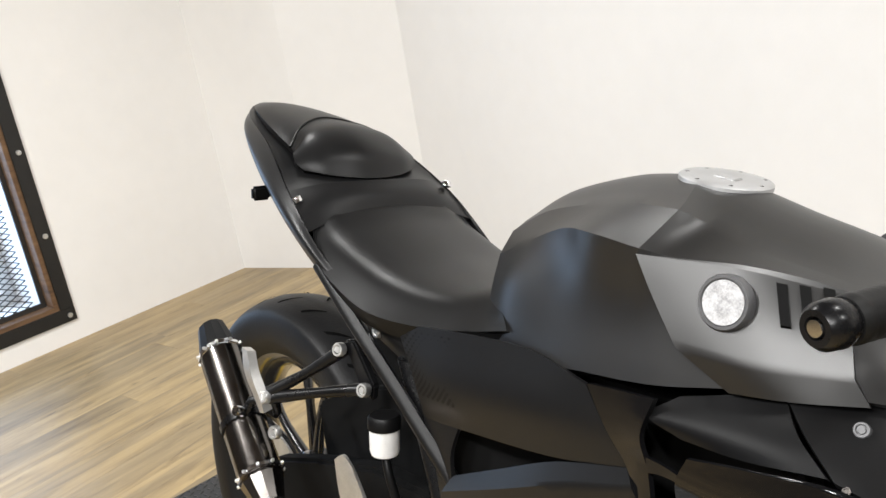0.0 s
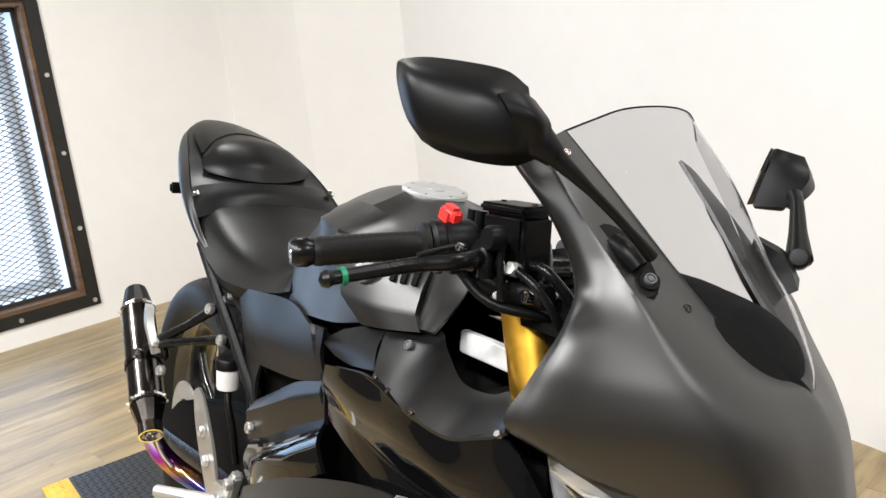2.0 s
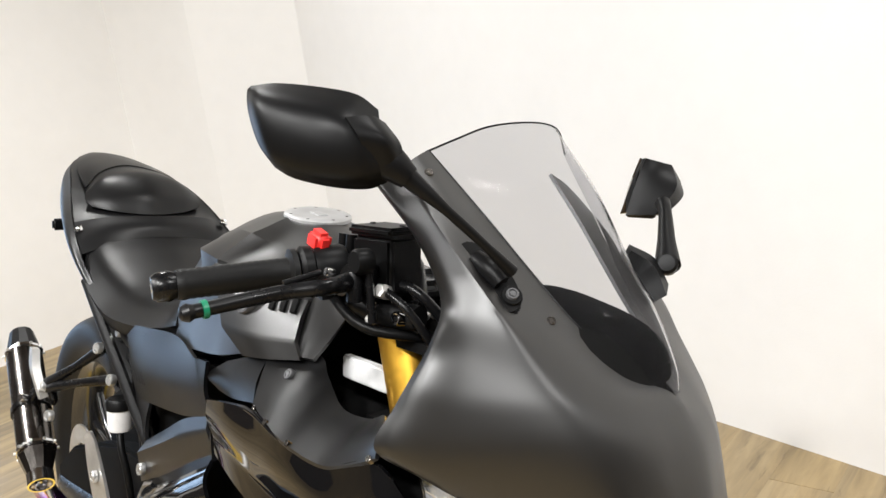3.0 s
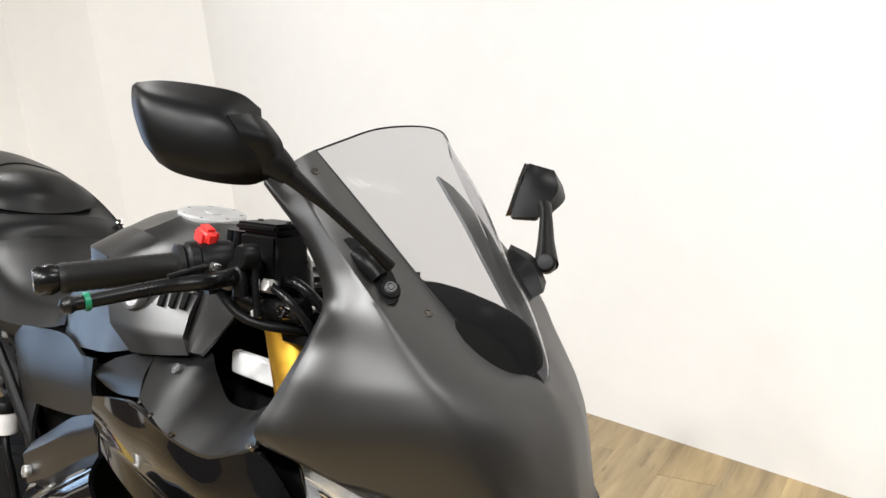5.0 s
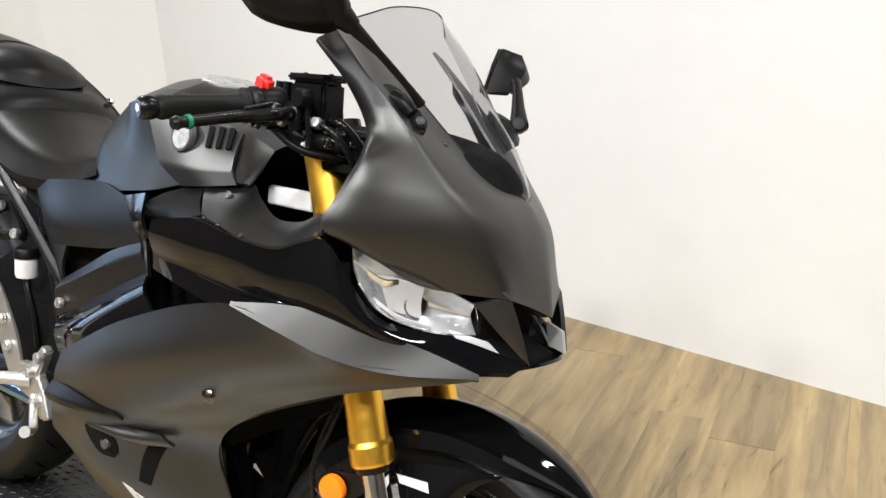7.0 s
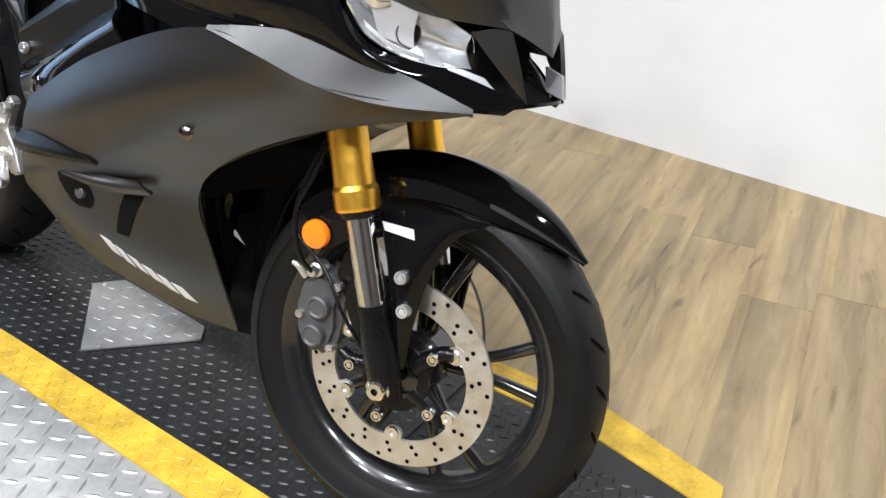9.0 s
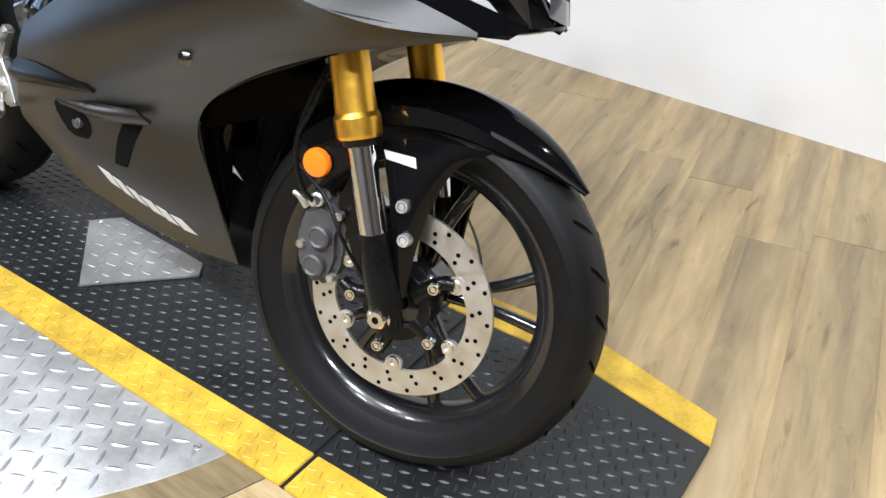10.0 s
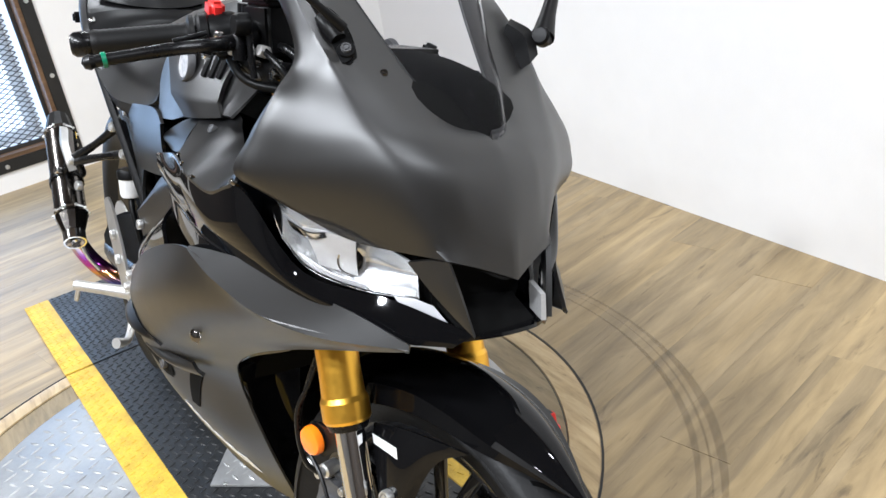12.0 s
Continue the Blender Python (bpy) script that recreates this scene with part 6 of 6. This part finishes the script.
part("clamp_lug", tube([tuple(cm @ Vector((0, 0.034, CL * 0.34))), tuple(cm @ Vector((-0.01, 0.055, CL * 0.36))), (-0.440, -0.196, 0.596), (-0.432, -0.205, 0.626)], [0.008, 0.007, 0.007, 0.009], 4, 10), BLACKMETAL, ex)
bolt(ex, tuple(cm @ Vector((0.012, 0.040, CL * 0.34))), tuple(cm.to_3x3() @ Vector((0.8, 0.5, 0))), 0.008, "clamp_bolt", CHROME, 0.009)
part("can_cone", oct_tube(0.020, 0.0325, -0.042, 0.002, cm, 1.10, 12), CANDARK, ex, "", 20)
part("link_pipe", tube([tuple(cm @ Vector((0, 0, -0.036))), (-0.420, -0.226, 0.455), (-0.428, -0.206, 0.415), (-0.410, -0.180, 0.385), (-0.36, -0.15, 0.365), (-0.24, -0.10, 0.33)], [0.019, 0.0185, 0.0185, 0.0185, 0.0185, 0.0185], 7, 22), HEAT, ex, "heat-tinted link pipe")
part("pipe_collar", turned([(0.019, -0.062), (0.0225, -0.062), (0.0225, -0.04), (0.019, -0.04)], 26, cm, True), CHROME, ex)
part("pipe_spring", tube([(-0.398, -0.224, 0.458), (-0.392, -0.214, 0.428), (-0.388, -0.196, 0.400)], 0.0035, 4, 8), STEEL, ex)

# handlebars and controls, right then left
def bar_end(s):
    P = lambda x, y, z: (x, -y, z)
    e = new("handlebar")
    e.parent = bike
    a, b = Vector(P(0.415, 0.302, 0.935)), Vector(P(0.447, 0.185, 0.944))
    d = (b - a).normalized()
    part("bar_tube", tube([tuple(a), tuple(b + d * 0.09)], 0.0105, 4, 16), BLACKMETAL, e)
    g = [(0.0, 0), (0.0132, 0.0), (0.0142, 0.004)]
    for k in range(14):
        g += [(0.0140, 0.008 + k * 0.0064), (0.0134, 0.0105 + k * 0.0064)]
    g += [(0.0142, 0.100), (0.0215, 0.103), (0.0215, 0.108), (0.0, 0.108)]
    part("grip", turned(g, 26, along(tuple(a), tuple(b))), GRIP, e, "ribbed black rubber grip")
    part("bar_weight", turned([(0, -0.018), (0.006, -0.018), (0.0066, -0.021), (0.0102, -0.021), (0.0132, -0.017), (0.0140, -0.007), (0.0120, 0.0), (0, 0.0)], 24, along(tuple(a), tuple(b))), BLACKMETAL, e, "bar end weight")
    part("bar_screw", turned([(0, -0.0215), (0.0048, -0.0215), (0.0055, -0.020), (0.0055, -0.014), (0, -0.014)], 16, along(tuple(a), tuple(b))), CHROME, e)
    part("switch_housing", joined([turned([(0, 0.110), (0.0195, 0.110), (0.023, 0.114), (0.023, 0.122), (0.0205, 0.124), (0.0215, 0.128), (0.022, 0.150), (0.0195, 0.156), (0, 0.156)], 24, along(tuple(a), tuple(b))), block(0.03, 0.035, 0.03, along(tuple(a), tuple(b)) @ Matrix.Translation((0, -0.012, 0.138)), 0.006)]), PLASTIC, e)
    c = a + d * 0.132
    part("kill_switch" if s < 0 else "turn_switch", block(0.024, 0.018, 0.020, Matrix.Translation((c.x - 0.002, c.y, c.z + 0.026)) @ Matrix.Rotation(0.3, 4, "Y"), 0.005), RED if s < 0 else PLASTIC, e, "red kill switch" if s < 0 else "")
    # lever: from the perch outward, with its collar and ball end
    pv = Vector(P(0.492, 0.165, 0.938))
    tip = Vector(P(0.478, 0.318, 0.922))
    mid = Vector(P(0.487, 0.24, 0.932))
    part("lever", tube([tuple(pv), tuple(Vector(P(0.503, 0.20, 0.936))), tuple(mid), tuple(tip)], [0.009, 0.0078, 0.0070, 0.0062], 6, 12), BLACKMETAL, e, "black control lever")
    part("lever_ball", turned([(0, -0.008), (0.006, -0.0055), (0.0082, 0), (0.006, 0.0055), (0, 0.008)], 16, along(tuple(tip), tuple(mid))), BLACKMETAL, e)
    part("lever_collar", turned([(0.005, 0.012), (0.0082, 0.012), (0.0082, 0.0165), (0.005, 0.0165)], 18, along(tuple(tip), tuple(mid)), True), GREEN, e, "green lever collar")
    part("lever_adjuster", tube([tuple(mid + Vector((0, 0.005, 0.008))), tuple(pv + Vector((0, -0.035, 0.010)))], 0.0030, 3, 10), BLACKMETAL, e)
    part("lever_pivot", turned([(0, 0.012), (0.006, 0.012), (0.0075, 0.009), (0.0075, -0.016), (0, -0.016)], 16, Matrix.Translation(P(0.498, 0.168, 0.935))), BLACKMETAL, e)
    for q in ((0.470, 0.172, 0.930), (0.452, 0.190, 0.920), (0.500, 0.150, 0.915), (0.482, 0.185, 0.945)):
        bolt(e, P(*q), (0, -1, 0.3), 0.0045, "clamp_screw", CHROME, 0.004)
    part("perch", tube([tuple(pv), tuple(Vector(P(0.478, 0.13, 0.942))), tuple(Vector(P(0.47, 0.10, 0.935)))], [0.016, 0.02, 0.018], 5, 14), BLACKMETAL, e)
    part("clip_on", tube([tuple(b + d * 0.05), tuple(b + d * 0.09), tuple(STEER @ Vector(fk(0.655, -0.108)))], [0.018, 0.02, 0.032], 4, 16), BLACKMETAL, e)
    if s < 0:
        part("fluid_box", block(0.056, 0.044, 0.056, Matrix.Translation((0.487, -0.124, 0.950)) @ Matrix.Rotation(radians(8), 4, "Z"), 0.005), PLASTIC, e, "black brake fluid box")
        part("box_lid", block(0.060, 0.049, 0.009, Matrix.Translation((0.487, -0.124, 0.982)) @ Matrix.Rotation(radians(8), 4, "Z"), 0.003), PLASTIC, e)
        for x in (-0.020, 0.020):
            bolt(e, (0.487 + x, -0.124 + x * 0.14, 0.986), (0, 0, 1), 0.003, "lid_screw", BLACKMETAL, 0.002)
        for k in range(2):
            part("switch_post", tube([(0.432 + k * 0.014, -0.140, 0.945), (0.434 + k * 0.014, -0.138, 0.975)], 0.006, 2, 10), PLASTIC, e)
        part("box_clamp", tube([(0.508, -0.16, 0.955), (0.512, -0.158, 0.90)], 0.004, 3, 10), BLACKMETAL, e)
        part("clamp_knob", turned([(0, 0.01), (0.010, 0.01), (0.012, 0.006), (0.012, -0.006), (0, -0.01)], 18, Matrix.Translation((0.508, -0.166, 0.957)) @ AXLE), PLASTIC, e)
        for q, r in (((0.452, -0.160, 0.936), 0.0055), ((0.470, -0.166, 0.925), 0.0045), ((0.515, -0.132, 0.915), 0.0050), ((0.530, -0.112, 0.905), 0.0042), ((0.498, -0.150, 0.900), 0.0045)):
            bolt(e, q, (0.2, -1, 0.4), r, "control_screw", CAST, 0.004)
        part("line_union", turned([(0, 0.007), (0.006, 0.007), (0.0075, 0.004), (0.0075, -0.006), (0, -0.006)], 6, along((0.512, -0.146, 0.928), (0.62, -0.5, 1.05))), CAST, e, "bright brake line union")
        part("line_loop", tube([(0.512, -0.146, 0.930), (0.540, -0.140, 0.915), (0.550, -0.118, 0.880), (0.530, -0.098, 0.850)], 0.0042, 6, 10), BLACKMETAL, e)
        part("brake_line", tube([(0.50, -0.13, 0.935), (0.535, -0.12, 0.925), (0.545, -0.09, 0.88), (0.52, -0.07, 0.80)], 0.005, 6, 10), BLACKMETAL, e)
        part("throttle_cable", tube([(0.43, -0.165, 0.93), (0.47, -0.15, 0.905), (0.50, -0.10, 0.89), (0.46, -0.03, 0.85)], 0.005, 6, 10), PLASTIC, e)
        part("throttle_cable", tube([(0.44, -0.165, 0.925), (0.50, -0.16, 0.895), (0.53, -0.10, 0.88), (0.47, -0.02, 0.84)], 0.005, 6, 10), PLASTIC, e)
        part("cable_boot", tube([(0.455, -0.15, 0.915), (0.50, -0.135, 0.905), (0.54, -0.125, 0.905)], [0.010, 0.014, 0.012], 4, 12), PLASTIC, e)
        for p in ((0.487, -0.140, 0.893), (0.53, -0.14, 0.905)):
            bolt(e, p, (0, -1, 0.2), 0.007, "clamp_bolt", CHROME, 0.006)
    if s > 0:
        swap = STEER @ Matrix.Diagonal((1, -1, 1, 1)) @ STEER.inverted()
        for o in e.children:
            o.data.transform(Matrix.Translation((-0.03, 0, -0.045)) @ swap)
            o.data.flip_normals()


bar_end(-1)
bar_end(1)
# added black blocks fill the nose and steering head with shade
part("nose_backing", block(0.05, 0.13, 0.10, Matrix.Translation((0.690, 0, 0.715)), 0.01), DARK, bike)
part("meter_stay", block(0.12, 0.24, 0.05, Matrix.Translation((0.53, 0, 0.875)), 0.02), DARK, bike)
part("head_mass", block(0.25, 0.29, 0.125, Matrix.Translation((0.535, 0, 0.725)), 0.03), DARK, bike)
# side stand on the left
part("side_stand", tube([(-0.05, 0.13, 0.26), (-0.10, 0.20, 0.14), (-0.13, 0.265, 0.053)], [0.014, 0.012, 0.012], 4, 12), BLACKMETAL, bike, "black side stand")

# ---- floor boards, last ----
BROT = math.atan2(0.977, -0.21)
BW, BL = 0.152, 1.22
rng = random.Random(4)
bc, bs = math.cos(BROT), math.sin(BROT)
ROOM = [lw(-3.6), lw(CORNER), LONG0, LONG1, (3.7, -3.6)]
BOARDS = {}


def inside_span(v):
    """The stretch of a board's middle line that lies in the room, just under the walls."""
    lo_u, hi_u = -9.0, 9.0
    for k in range(5):
        p, q = Vector(ROOM[k]), Vector(ROOM[(k + 1) % 5])
        d = (q - p).normalized()
        nrm = Vector((d.y, -d.x))
        c0 = (Vector((-bs * v, bc * v)) - p).dot(nrm) + 0.06
        c1 = Vector((bc, bs)).dot(nrm)
        if abs(c1) < 1e-6:
            continue
        if c1 > 0:
            lo_u = max(lo_u, -c0 / c1)
        else:
            hi_u = min(hi_u, -c0 / c1)
    return lo_u, hi_u


def board_mesh(length):
    """One mesh for all boards of a length."""
    key = round(length, 2)
    if key not in BOARDS:
        h = key / 2 - 0.0001
        bm = slab([(-h, -BW / 2), (h, -BW / 2), (h, BW / 2), (-h, BW / 2)], 0.012, Matrix.Translation((0, 0, -0.012)), 0.00025)
        BOARDS[key] = bpy.data.meshes.new("plank")
        bm.to_mesh(BOARDS[key])
        bm.free()
        BOARDS[key].materials.append(PLANKW)
    return BOARDS[key]


for i in range(-28, 28):
    shift = rng.random() * BL
    v = i * (BW + 0.0002)
    u0, u1 = inside_span(v)
    for j in range(-6, 6):
        a0, a1 = max(j * BL + shift, u0), min((j + 1) * BL + shift, u1)
        if a1 - a0 < 0.05:
            continue
        u = (a0 + a1) / 2
        b = new("plank", board_mesh(a1 - a0))
        b.matrix_world = pose(bc * u - bs * v, bs * u + bc * v, Z0 - rng.random() * 0.0002, 0, 0, math.degrees(BROT) + (180 if rng.random() < 0.5 else 0))
        b.parent = floor
# dark rubber scuffs in a circle round the turntable
v, f = [], []
for r0, r1 in ((0.94, 0.955), (0.968, 0.974), (0.985, 1.005)):
    a0 = len(v)
    n = 60
    for k in range(n + 1):
        a = radians(-12 + 110 * k / n)
        w = 0.5 + 0.5 * math.sin(k * 0.21)
        for r in (r0, r0 + (r1 - r0) * (0.35 + 0.65 * w)):
            v.append((TC[0] + r * math.cos(a), TC[1] + r * math.sin(a), Z0 + 0.0006))
    f += [(a0 + 2 * k, a0 + 2 * k + 1, a0 + 2 * k + 3, a0 + 2 * k + 2) for k in range(n)]
SCUFF = mat("rubber_scuff", (0.10, 0.075, 0.05), 0.5, alpha=0.2, spread=0.5, scale=9)
tagged(part("floor_scuffs", raw(v, f), SCUFF, floor), "thin dark circular rubber marks on the boards", kind="stuff")
